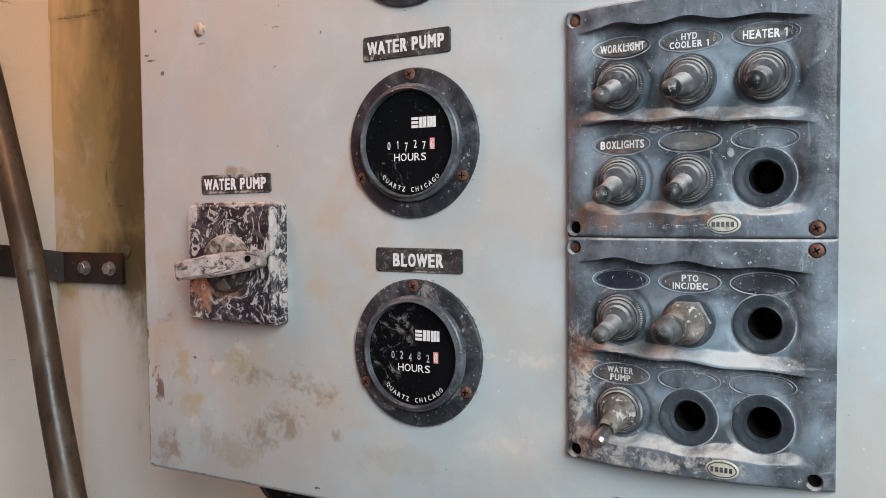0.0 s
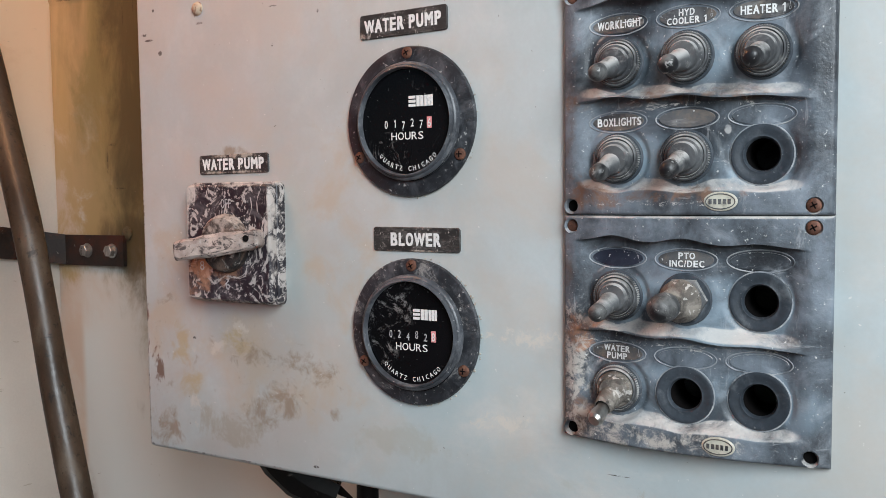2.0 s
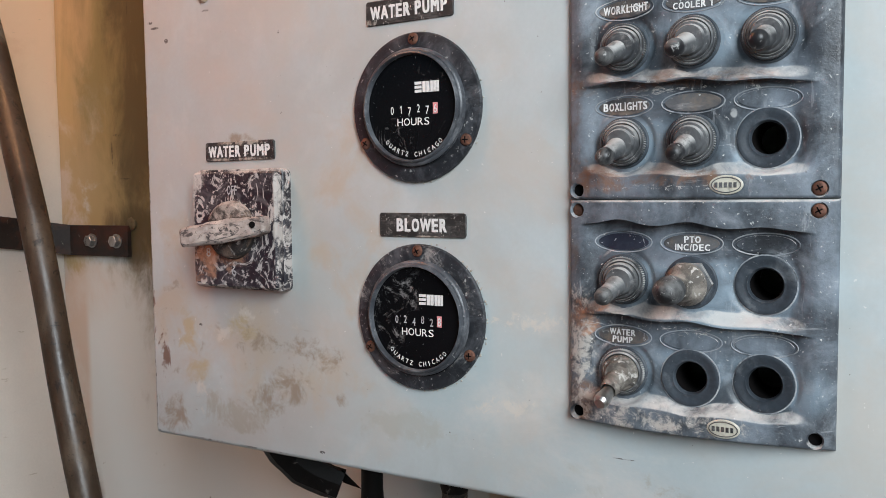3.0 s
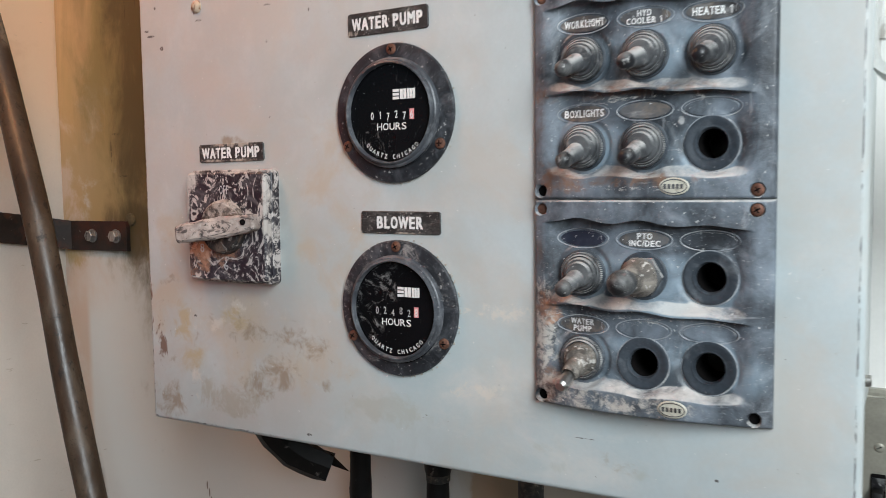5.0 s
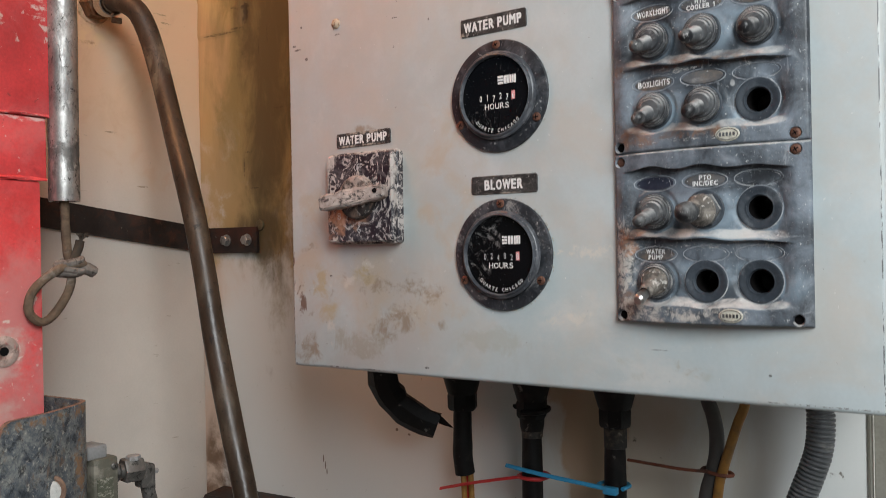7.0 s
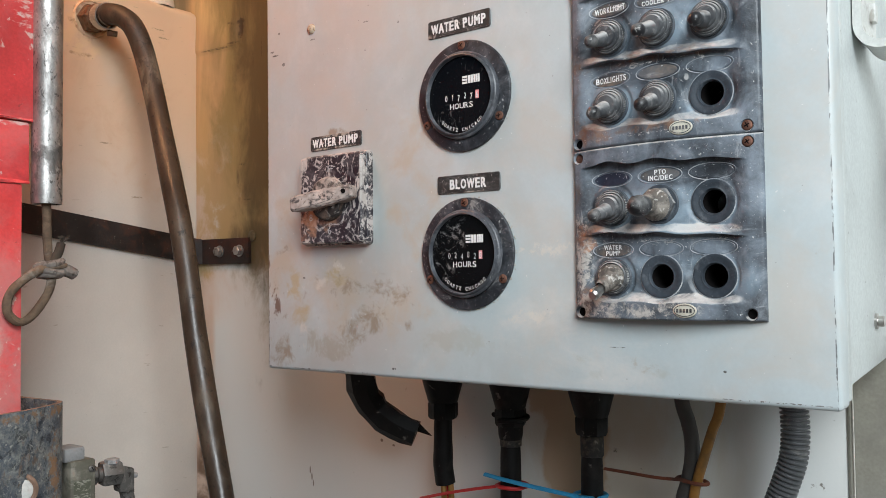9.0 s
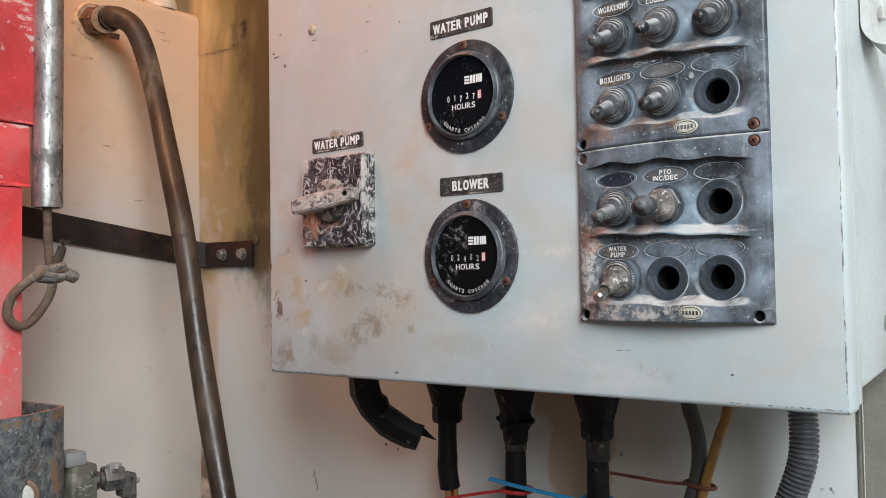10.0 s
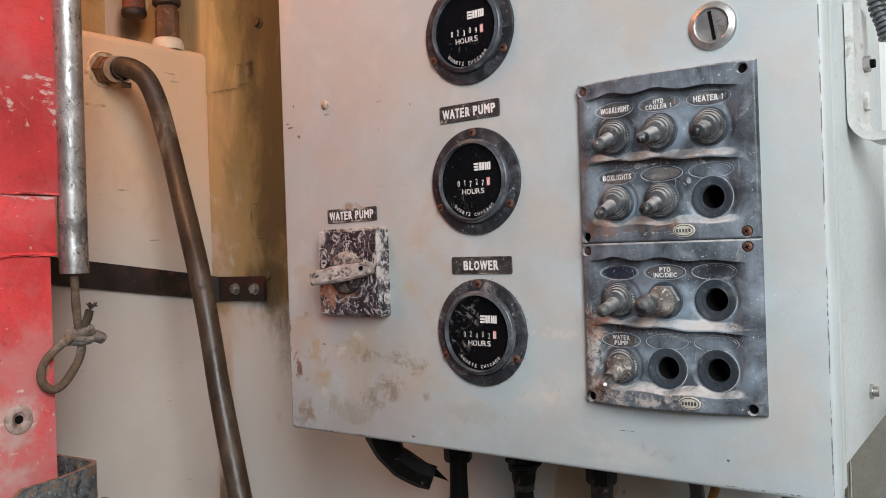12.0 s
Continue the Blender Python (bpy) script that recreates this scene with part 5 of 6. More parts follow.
def switch_panel(x, z, kinds, names, screws, label):
    """kinds: for each of six places hole, toggle, fat or bare; names: writing in each oval, None for a blank one, '' for a dull insert, '-' for a black one."""
    global PLATE, SOCKET, WELL, DUSTRING, NUT
    p = thing("toggle_switch_bank", on_door(x, z), label, "switch panel", "switch panels on the cabinet door")
    if PLATE is None:
        PLATE = part("plate", panel_mesh(), M_PANEL, p, smooth=50)
    else:
        share("plate", PLATE, p, Matrix())
    places = [(c, r) for r in ROWS_Y for c in COLS]
    for (c, r), kind, (tilt, turn) in zip(places, kinds, ((17, -9), (15, -9), (13, -3), (19, -8), (17, -7), (17, -4))):
        h = panel_height(c, r)
        if kind == "hole":
            if SOCKET is None:
                SOCKET = part("socket", lathe([(0.0123, -0.0030), (0.0123, 0.0005), (0.0120, 0.0009), (0.0114, 0.0010), (0.0105, 0.0008), (0.0088, 0.0003), (0.0078, 0.0001), (0.0075, 0.0002), (0.0071, -0.0003), (0.0067, -0.0014), (0.0066, -0.0022)], 56), M_SOCKET, p, "empty switch socket", pose(c, r, h))
            else:
                tagged(share("socket", SOCKET, p, pose(c, r, h)), "empty switch socket")
            if WELL is None:
                WELL = part("well", lathe([(0.0067, -0.0015), (0.0066, -0.0030), (0.0066, -0.0260)], 40), M_PIT, p, "", pose(c, r, h))
                DUSTRING = part("dust_ring", ellipse_ring(0.0125, 0.0125, 0.0004, 0.0000), M_OVALRIM, p, "", pose(c, r, h))
            else:
                share("well", WELL, p, pose(c, r, h))
                share("dust_ring", DUSTRING, p, pose(c, r, h))
            continue
        sw = part("toggle_switch", lathe([(0.0140, -0.004), (0.0140, 0.0006), (0.0132, 0.0014), (0.0, 0.0014)], 48), M_SOCKET, p, "rubber-booted toggle switch" if kind != "bare" else "toggle switch with torn boot and bare lever", pose(c, r, h) @ Matrix.Diagonal((0.81, 0.81, 0.82, 1)))
        if kind == "fat":
            part("nut", hexagon(0.0122, 0.0050, 0.0012), M_RUBBER, sw)
            lever = lathe([(0.0116, 0.0050), (0.0112, 0.0080), (0.0088, 0.0110), (0.0076, 0.0150), (0.0066, 0.0200), (0.0064, 0.0250), (0.0056, 0.0290), (0.0036, 0.0312), (0, 0.0318)], 28)
            part("boot", lever, [M_RUBBER_TAN], sw, "mud-caked rubber boot", pose(0, 0, 0, 5, -13, 0))
            part("tip", lathe([(0.0067, 0.0185), (0.0074, 0.0205), (0.0076, 0.0240), (0.0069, 0.0285), (0.0050, 0.0314), (0.0025, 0.0328), (0, 0.0331)], 28), M_TIP, sw, "", pose(0, 0, 0, 5, -13, 0))
            continue
        if NUT is None:
            NUT = part("nut", lathe([(0.0128, 0.0010), (0.0128, 0.0044), (0.0123, 0.0050), (0.0117, 0.0051), (0.0115, 0.0048), (0.0112, 0.0055), (0.0106, 0.0059), (0.0101, 0.0054), (0.0100, 0.0040)], 128, depth=0.0006, tooth_rows=(0, 1)), M_RUBBER, sw, "knurled ring nut")
        else:
            share("nut", NUT, sw, Matrix())
        part("boot", lathe([(0.0101, 0.0040), (0.0100, 0.0066), (0.0092, 0.0078), (0.0080, 0.0080), (0.0078, 0.0094), (0.0071, 0.0104), (0.0060, 0.0106), (0, 0.0106)], 36), M_RUBBER_TAN if kind == "bare" else M_RUBBER, sw, "", pose(0, 0, 0, tilt * 0.15, 0, 0))
        if kind == "toggle":
            prof = [(0.0060, 0.0085), (0.0055, 0.0120), (0.0049, 0.0145), (0.0047, 0.0190), (0.0048, 0.0235), (0.0044, 0.0262), (0.0032, 0.0281), (0.0014, 0.0290), (0, 0.0291)]
            lv = part("lever", lathe(prof, 28), M_RUBBER, sw, "dusty rubber-capped lever", pose(0, 0, 0, tilt, turn, 0))
            part("tip", lathe([(0.00482, 0.0226), (0.00492, 0.0237), (0.00452, 0.0264), (0.00328, 0.0283), (0.0015, 0.0292), (0, 0.0293)], 28), M_TIP, sw, "worn shiny black tip", pose(0, 0, 0, tilt, turn, 0))
        else:
            sleeve = lathe([(0.0062, 0.0085), (0.0058, 0.0130), (0.0052, 0.0175), (0.0044, 0.0200), (0.0040, 0.0196)], 28)
            part("sleeve", sleeve, M_RUBBER_TAN, sw, "torn rubber sleeve", pose(0, 0, 0, tilt + 4, turn, 0))
            part("lever", lathe([(0.0036, 0.0150), (0.0037, 0.0225), (0.0043, 0.0252), (0.0043, 0.0292), (0.0030, 0.0310), (0, 0.0313)], 24), M_CHROME, sw, "bare nickel bat lever", pose(0, 0, 0, tilt + 6, turn, 0))
    for (c, r), word in zip([(c, r) for r in (0.0322, -0.0102) for c in COLS], names):
        disc = bmesh.new()
        mid = disc.verts.new((0, 0, 0.00035))
        rings = [[disc.verts.new((0.0120 * f * math.cos(k * math.tau / 44), 0.0039 * f * math.sin(k * math.tau / 44), z)) for k in range(44)] for f, z in ((0.25, 0.00035), (0.5, 0.00035), (0.75, 0.00035), (0.96, 0.00035), (1.0, -0.0003))]
        for k in range(44):
            disc.faces.new((mid, rings[0][k], rings[0][(k + 1) % 44]))
            for ra, rb in zip(rings, rings[1:]):
                disc.faces.new((ra[k], rb[k], rb[(k + 1) % 44], ra[(k + 1) % 44]))
        o = part("label_oval", on_plate(disc, c, r), M_BLANK if word == "-" else M_PANEL if word is None else M_INSERT, p, "", Matrix())
        part("rim", on_plate(ellipse_ring(0.0132, 0.0047, 0.00028, 0.0001), c, r), M_OVALRIM, o)
        if word and word != "-":
            two = "\n" in word
            w = {"WORKLIGHT": 0.0204, "HYD\nCOOLER 1": 0.0166, "HEATER 1": 0.0172, "BOXLIGHTS": 0.0206, "PTO\nINC/DEC": 0.0148, "WATER\nPUMP": 0.0124}[word]
            part("lettering", on_plate(letters(word, w, 0.0062 if two else 0.0036, 0.042, 0.00060), c + 0.0006 - (0.0008 if word in ("HYD\nCOOLER 1", "HEATER 1", "WATER\nPUMP") else 0), r), M_WHITE, o, smooth=0)
            if word in ("HYD\nCOOLER 1", "HEATER 1", "WATER\nPUMP"):
                part("lettering", on_plate(letters("I\nO", 0.0010, 0.0034, 0.01, 0.0006), c + 0.0100, r + 0.0004), M_GREYPRINT, o, smooth=0)
            if word == "WORKLIGHT":
                part("scratch", on_plate(box(0.0020, 0.0100, 0.0004, 0.0008, 0.0005, 0.0007), c, r), M_WHITE, o, smooth=0)
    # oval badge, its lettering as plain shapes
    bx, by = 0.0146, -0.0452
    h = panel_height(bx, by)
    b = part("badge", ellipse_plate(0.0068, 0.0040, 0.0009), M_CREAM, p, "white oval maker's badge", pose(bx, by, h))
    part("badge_line", ellipse_ring(0.0058, 0.0031, 0.00022, 0.00095), M_INSERT, b)
    bm = bmesh.new()
    for k in range(5):
        box(-0.0046 + 0.0019 * k, -0.0034 + 0.0019 * k, -0.0011, 0.0010, 0.0009, 0.0011, bm=bm)
        box(-0.00415 + 0.0019 * k, -0.00385 + 0.0019 * k, -0.0005, 0.0004, 0.00115, 0.0012, bm=bm)
    part("badge_bars", bm, M_INSERT, b, smooth=0)
    # screw holes and screws
    for (sx, sy), kind in zip(((-0.0523, 0.0463), (0.0493, 0.0463), (-0.0523, -0.0470), (0.0493, -0.0470)), screws):
        h = panel_height(sx, sy)
        part("screw_hole", lathe([(0.0036, 0.00003), (0.0033, -0.0003), (0.0028, -0.0010), (0.0027, -0.0035), (0.0, -0.0035)], 24), [M_PANEL], p, "", pose(sx, sy, h))
        if kind == "cross":
            part("screw", screw_mesh(0.0029, 0.0010), [M_SCREW, M_PIT], p, "rusty cross-head screw", pose(sx, sy, h - 0.0006))
        elif kind == "rust":
            part("screw", screw_mesh(0.0027, 0.0008, 0), [M_SCREW, M_PIT], p, "rusted screw head", pose(sx, sy, h - 0.0018))
        else:
            part("hole_floor", lathe([(0.0030, -0.0030), (0, -0.0030)], 20), M_PIT, p, "", pose(sx, sy, h))
    return p


switch_panel(-0.0887, 1.5422, ("toggle", "toggle", "toggle", "toggle", "toggle", "hole"),
             ("WORKLIGHT", "HYD\nCOOLER 1", "HEATER 1", "BOXLIGHTS", "", None), ("rust", "none", "none", "cross"),
             "weathered black plastic switch panel with five toggles")
switch_panel(-0.0887, 1.4400, ("toggle", "fat", "hole", "bare", "hole", "hole"),
             ("-", "PTO\nINC/DEC", None, "WATER\nPUMP", None, None), ("rust", "cross", "none", "none"),
             "dusty black plastic switch panel with three empty sockets")


# ---- tank, strap and hose ----
def water_tank():
    t = thing("water_tank", pose(-0.835, 0.38, 0.70), "yellowed white plastic tank beside the back wall", "tank")
    inv = t.matrix_world.inverted()
    bm = box(-0.895, -0.764, 0.14, 0.5595, 0.704, 1.748, 0.011, 4)
    part("body", bm, M_TANK, t, "", inv)
    part("outlet_boss", lathe([(0.0215, -0.002), (0.0210, 0.0010), (0.0204, 0.0022), (0.0196, 0.0026), (0.0188, 0.0010), (0.0, 0.001)], 40), M_TANK, t, "white moulded outlet boss", inv @ pose(-0.764, 0.412, 1.705, 0, 90, 0))
    part("filler_boss", lathe([(0.0195, -0.002), (0.0190, 0.006), (0.0172, 0.0115), (0.0140, 0.0130), (0.0, 0.013)], 32), M_NUTWHITE, t, "white moulded boss", inv @ pose(-0.785, 0.512, 1.748))
    return t


water_tank()
f = thing("pipe_fitting", pose(-0.785, 0.512, 1.761), "rusted iron pipe fitting standing on the tank", "pipe fitting")
part("nipple", lathe([(0, 0), (0.0138, 0), (0.0146, 0.003), (0.0146, 0.033), (0.0128, 0.037), (0.0128, 0.042), (0, 0.042)], 8), M_RUSTY, f, smooth=20)
part("coupling", lathe([(0, 0.040), (0.0150, 0.040), (0.0172, 0.042), (0.0172, 0.047), (0.0160, 0.050), (0.0160, 0.100), (0.0, 0.100)], 28), M_STRAP, f)
f = thing("pipe_elbow", pose(-0.815, 0.486, 1.789), "rusty brown pipe end above the tank", "pipe fitting")
part("collar", lathe([(0, 0), (0.0140, 0), (0.0152, 0.002), (0.0152, 0.007), (0.0140, 0.009), (0, 0.009)], 28), M_STRAP, f)
part("pipe", lathe([(0, 0.008), (0.0138, 0.008), (0.0138, 0.20), (0, 0.20)], 28), M_REDRUST, f)


def tank_strap():
    s = thing("tank_strap", pose(-0.70, 0.55, 1.45), "dark rusty flat steel strap bolted to the wall", "strap")
    inv = s.matrix_world.inverted()
    w = 0.0150
    x1, x2 = -0.672, -0.750
    path = [(x1, wall_y(x1) - 0.003, 1.4500), (x2, wall_y(x2) - 0.003, 1.4500), (-0.7605, 0.530, 1.4540), (-0.7605, 0.20, 1.5010), (-0.7605, 0.15, 1.508)]
    bm = bmesh.new()
    for a, b in zip(path, path[1:]):
        d = (Vector(b) - Vector(a)).normalized()
        nrm = d.cross(Vector((0, 0, 1))).normalized() * 0.0022
        up = Vector((0, 0, w))
        vs = [bm.verts.new(Vector(q) + sgn * nrm + e * up) for q in (a, b) for sgn in (-1, 1) for e in (-1, 1)]
        for fc in ((0, 1, 3, 2), (4, 6, 7, 5), (0, 4, 5, 1), (2, 3, 7, 6), (1, 5, 7, 3), (0, 2, 6, 4)):
            bm.faces.new([vs[i] for i in fc])
    part("band", bm, M_STRAP, s, "", inv, 0)
    for bx in (-0.6865, -0.7190):
        b = part("bolt", hexagon(0.0058, 0.0055), M_GALV, s, "nickel hexagon bolt", inv @ pose(bx, wall_y(bx) - 0.0055, 1.4500, 90, 0, 0))
        part("washer", lathe([(0, -0.0012), (0.0070, -0.0012), (0.0070, 0.0002), (0, 0.0002)], 24), M_GALV, b)
    return s


tank_strap()
bm = bmesh.new()
lo_x, hi_x = -0.735, -0.40
vs = [bm.verts.new((x, wall_y(x) - d, z)) for x in (lo_x, hi_x) for d, z in ((0.001, 1.105), (0.001, 1.1575), (0.030, 1.1540), (0.033, 1.1500), (0.033, 1.105))]
for i in range(5):
    j = (i + 1) % 5
    bm.faces.new((vs[i], vs[j], vs[5 + j], vs[5 + i]))
bm.faces.new(vs[:5])
bm.faces.new(vs[5:])
single("wall_ledge", bm, M_STRAP, "dark grimy ledge strip along the foot of the wall", "ledge")
single("wall_rivet", lathe([(0.0066, 0), (0.0062, 0.0016), (0.0034, 0.0026), (0, 0.0029)], 18), M_GRIME, "painted-over rivet head in the wall", "rivet", m=pose(-0.671, wall_y(-0.671), 1.4668, 90, 0, 0))

b = thing("wall_bolt", pose(-0.672, wall_y(-0.672), 1.769, 90, 0, 0), "small rusty bolt head in the stained wall", "bolt")
part("washer", lathe([(0, 0), (0.0072, 0), (0.0070, 0.0014), (0, 0.0014)], 20), M_GRIME, b)
part("head", hexagon(0.0050, 0.0045, 0.0012), M_RUSTY, b)

HOSE = [(-0.738, 0.404, 1.7020), (-0.7170, 0.4050, 1.7000), (-0.6990, 0.4080, 1.6940), (-0.6850, 0.4130, 1.6810), (-0.6740, 0.4180, 1.6530), (-0.6560, 0.4180, 1.6060), (-0.6330, 0.4120, 1.5590), (-0.6080, 0.4040, 1.5140), (-0.5880, 0.3990, 1.4710), (-0.5710, 0.3960, 1.4170), (-0.5590, 0.3950, 1.3650), (-0.5440, 0.3930, 1.3140), (-0.5270, 0.3900, 1.2650), (-0.5140, 0.3880, 1.2280), (-0.500, 0.386, 1.18), (-0.48, 0.385, 1.08), (-0.47, 0.38, 0.88)]
h = thing("hose", pose(-0.722, 0.405, 1.6985), "thick brown-black rubber hose clamped to the tank outlet", "hose")
inv = h.matrix_world.inverted()
part("hose_body", tube(HOSE, lambda s: 0.0108 + 0.00025 * math.sin(s * 31), 28, steps=10), M_HOSE, h, "", inv)
ax = along((-0.763, 0.4105, 1.7045), (-0.722, 0.405, 1.6985))
part("nut", hexagon(0.0158, 0.014, 0.000), M_BRASS, h, "tarnished brass nut", inv @ ax)
part("barb", lathe([(0, 0.012), (0.0135, 0.012), (0.0135, 0.022), (0.0105, 0.024), (0.0105, 0.045), (0, 0.045)], 24), M_BRASS, h, "", inv @ ax)
part("nut", hexagon(0.0146, 0.008, 0.015), M_BRASS, h, "tarnished brass nut", inv @ ax)
cl = part("clamp", lathe([(0.0125, 0.030), (0.0142, 0.030), (0.0142, 0.044), (0.0125, 0.044)], 64, depth=0.0005, tooth_rows=(1, 2)), M_CHROME, h, "worn steel worm-drive hose clamp", inv @ ax)
part("clamp_screw", lathe([(0, 0), (0.0032, 0), (0.0032, 0.010), (0, 0.010)], 10), M_BRASS, cl, "", pose(0.004, -0.0165, 0.037, 0, 70, 0))

random.seed(7)
# ---- red post, pipe, cord, pocket ----
r = thing("red_post", pose(-0.62, 0.1, 0.2), "faded red painted steel door post with overlapping plates", "post")
inv = r.matrix_world.inverted()
part("upper_plate", box(-0.640, -0.5835, 0.10, 0.2585, 1.5475, 2.35, 0.0018, 2), M_RED, r, "", inv)
part("middle_plate", box(-0.640, -0.5845, 0.10, 0.2515, 1.4965, 1.5465, 0.0022, 2), M_RED, r, "", inv)
part("lower_plate", box(-0.640, -0.5850, 0.10, 0.2455, 0.70, 1.4955, 0.0014, 2), M_RED, r, "", inv)
for zs, ye in ((1.5480, 0.2575), (1.4965, 0.2505)):
    part("seam_bead", tube([(-0.5848, ye, zs), (-0.5842, ye - 0.03, zs + 0.0008), (-0.5848, ye - 0.06, zs - 0.0006), (-0.5844, ye - 0.10, zs), (-0.5846, 0.10, zs)], 0.0014, 10, wobble=1.2), M_RED, r, "", inv)
wsh = part("eyelet", lathe([(0.0120, 0), (0.0118, 0.0012), (0.0085, 0.0026), (0.0062, 0.0024), (0.0042, 0.0006), (0, 0.0004)], 32), M_EYELET, r, "worn beige eyelet with a rusty dark hole", inv @ pose(-0.585, 0.2135, 1.363, 0, 90, 0))
part("hole", lathe([(0.0036, 0.0010), (0, 0.0010)], 16), M_PIT, wsh)

p = thing("vertical_pipe", pose(-0.5835, 0.2650, 1.48), "worn galvanised steel pipe hanging beside the red post", "pipe")
bm = lathe([(0.0098, 0.0), (0.0119, 0.0), (0.0122, 0.004), (0.0119, 0.030), (0.0115, 0.034), (0.0119, 0.038), (0.0119, 0.26), (0.0124, 0.264), (0.0119, 0.268), (0.0119, 0.85), (0.0, 0.85)], 40)
lathe([(0.0098, 0.0), (0.0098, 0.05), (0, 0.05)], 40, bm)
for v in bm.verts:
    v.co.x += 0.0009 * noise.noise(Vector((0, 0, v.co.z * 14))) + 0.012 * v.co.z * 0.5
part("pipe_body", bm, M_GALV, p)

c = thing("cord", pose(-0.5835, 0.265, 1.47), "dirty brown cord knotted in a loop under the pipe", "cord")
inv = c.matrix_world.inverted()
bm = tube([(-0.5835, 0.265, 1.52), (-0.5835, 0.2648, 1.475), (-0.583, 0.266, 1.440), (-0.580, 0.2675, 1.424), (-0.578, 0.2640, 1.408), (-0.578, 0.2520, 1.390), (-0.579, 0.2400, 1.3835), (-0.579, 0.2310, 1.3925), (-0.5785, 0.2330, 1.4070), (-0.577, 0.2460, 1.4200), (-0.574, 0.2600, 1.4275), (-0.575, 0.2730, 1.4290), (-0.581, 0.2790, 1.4270)], 0.0036, 12, steps=10, wobble=0.15)
part("loop", bm, M_ROPE, c, "", inv)
bm = bmesh.new()
for k, (dz, tw, rr) in enumerate(((0.004, 0.3, 0.0075), (-0.001, -0.35, 0.0080), (-0.005, 0.1, 0.0068))):
    pts = []
    for i in range(13):
        a = 2 * math.pi * i / 12
        pts.append((-0.579 + rr * math.cos(a), 0.2655 + 1.25 * rr * math.sin(a), 1.4265 + dz + tw * rr * math.sin(a + k)))
    tube(pts, 0.0031, 10, bm, steps=4, wobble=0.25)
tube([(-0.578, 0.268, 1.4265), (-0.578, 0.276, 1.4255), (-0.579, 0.2865, 1.4225)], 0.0052, 12, bm, steps=5, wobble=0.35)
part("knot", bm, M_KNOT, c, "grey taped knot", inv)
bm = tube([(-0.579, 0.268, 1.430), (-0.5785, 0.2725, 1.4400), (-0.579, 0.2755, 1.4475)], 0.0038, 12, steps=6, wobble=0.2)
for k in range(34):
    a, b = random.uniform(0, 6.28), random.uniform(0.2, 1)
    e = Vector((-0.579, 0.2755, 1.4475))
    tube([e, e + Vector((0.003 * b * math.cos(a), 0.0015 + 0.003 * b * math.sin(a) + 0.001, 0.0035)), e + Vector((0.0055 * b * math.cos(a), 0.003 + 0.0055 * b * math.sin(a), random.uniform(0.003, 0.007)))], 0.00050, 5, bm, steps=2)
part("frayed_end", bm, M_FRAY, c, "dark frayed cord end", inv)


def bent_sheet(path, z0, z1, t, corner):
    """A bent steel sheet standing on edge along a plan path; its first upper corner is rounded."""
    pts = smooth_path([(*q, 0) for q in path], 6)
    bm = bmesh.new()
    rows, run = [], 0.0
    for i, c in enumerate(pts):
        d = (pts[min(i + 1, len(pts) - 1)] - pts[max(i - 1, 0)]).normalized()
        nrm = Vector((-d.y, d.x, 0)) * t / 2
        if i:
            run += (c - pts[i - 1]).length
        top = z1 - (corner - math.sqrt(max(0, corner ** 2 - (corner - run) ** 2)) if run < corner else 0)
        rows.append([bm.verts.new(Vector((c.x, c.y, z)) + s * nrm) for s in (-1, 1) for z in (z0, top)])
    for a, b in zip(rows, rows[1:]):
        for k, (i, j) in enumerate(((0, 1), (1, 3), (3, 2), (2, 0))):
            fc = bm.faces.new((a[i], a[j], b[j], b[i]))
            fc.material_index = 1 if k == 1 else 0
    for fr in (rows[0], rows[-1]):
        bm.faces.new((fr[0], fr[1], fr[3], fr[2])).material_index = 1
    return bm


k = thing("steel_pocket", pose(-0.57, 0.24, 1.15), "weathered blue-black bent steel bracket with rusty rim", "bracket")
inv = k.matrix_world.inverted()
part("sheet", bent_sheet([(-0.5420, 0.1850), (-0.5455, 0.2050), (-0.5520, 0.2330), (-0.5640, 0.2600), (-0.5720, 0.2700), (-0.5800, 0.2735), (-0.600, 0.2720), (-0.640, 0.2690)], 1.10, 1.3170, 0.0042, 0.012), [M_POCKET, M_RIM], k, "", inv, 40)
bolt = part("bolt", lathe([(0, 0), (0.0135, 0), (0.0132, 0.0022), (0.0110, 0.0030), (0.0098, 0.0020), (0, 0.0020)], 32), M_RIM, k, "rusty ringed bolt head", inv @ along((-0.5530, 0.2280, 1.2560), (-0.4530, 0.1990, 1.2560)))
part("bolt_face", lathe([(0.0096, 0.0015), (0.0090, 0.0034), (0.0055, 0.0046), (0, 0.0050)], 28), M_BRACKET, bolt)


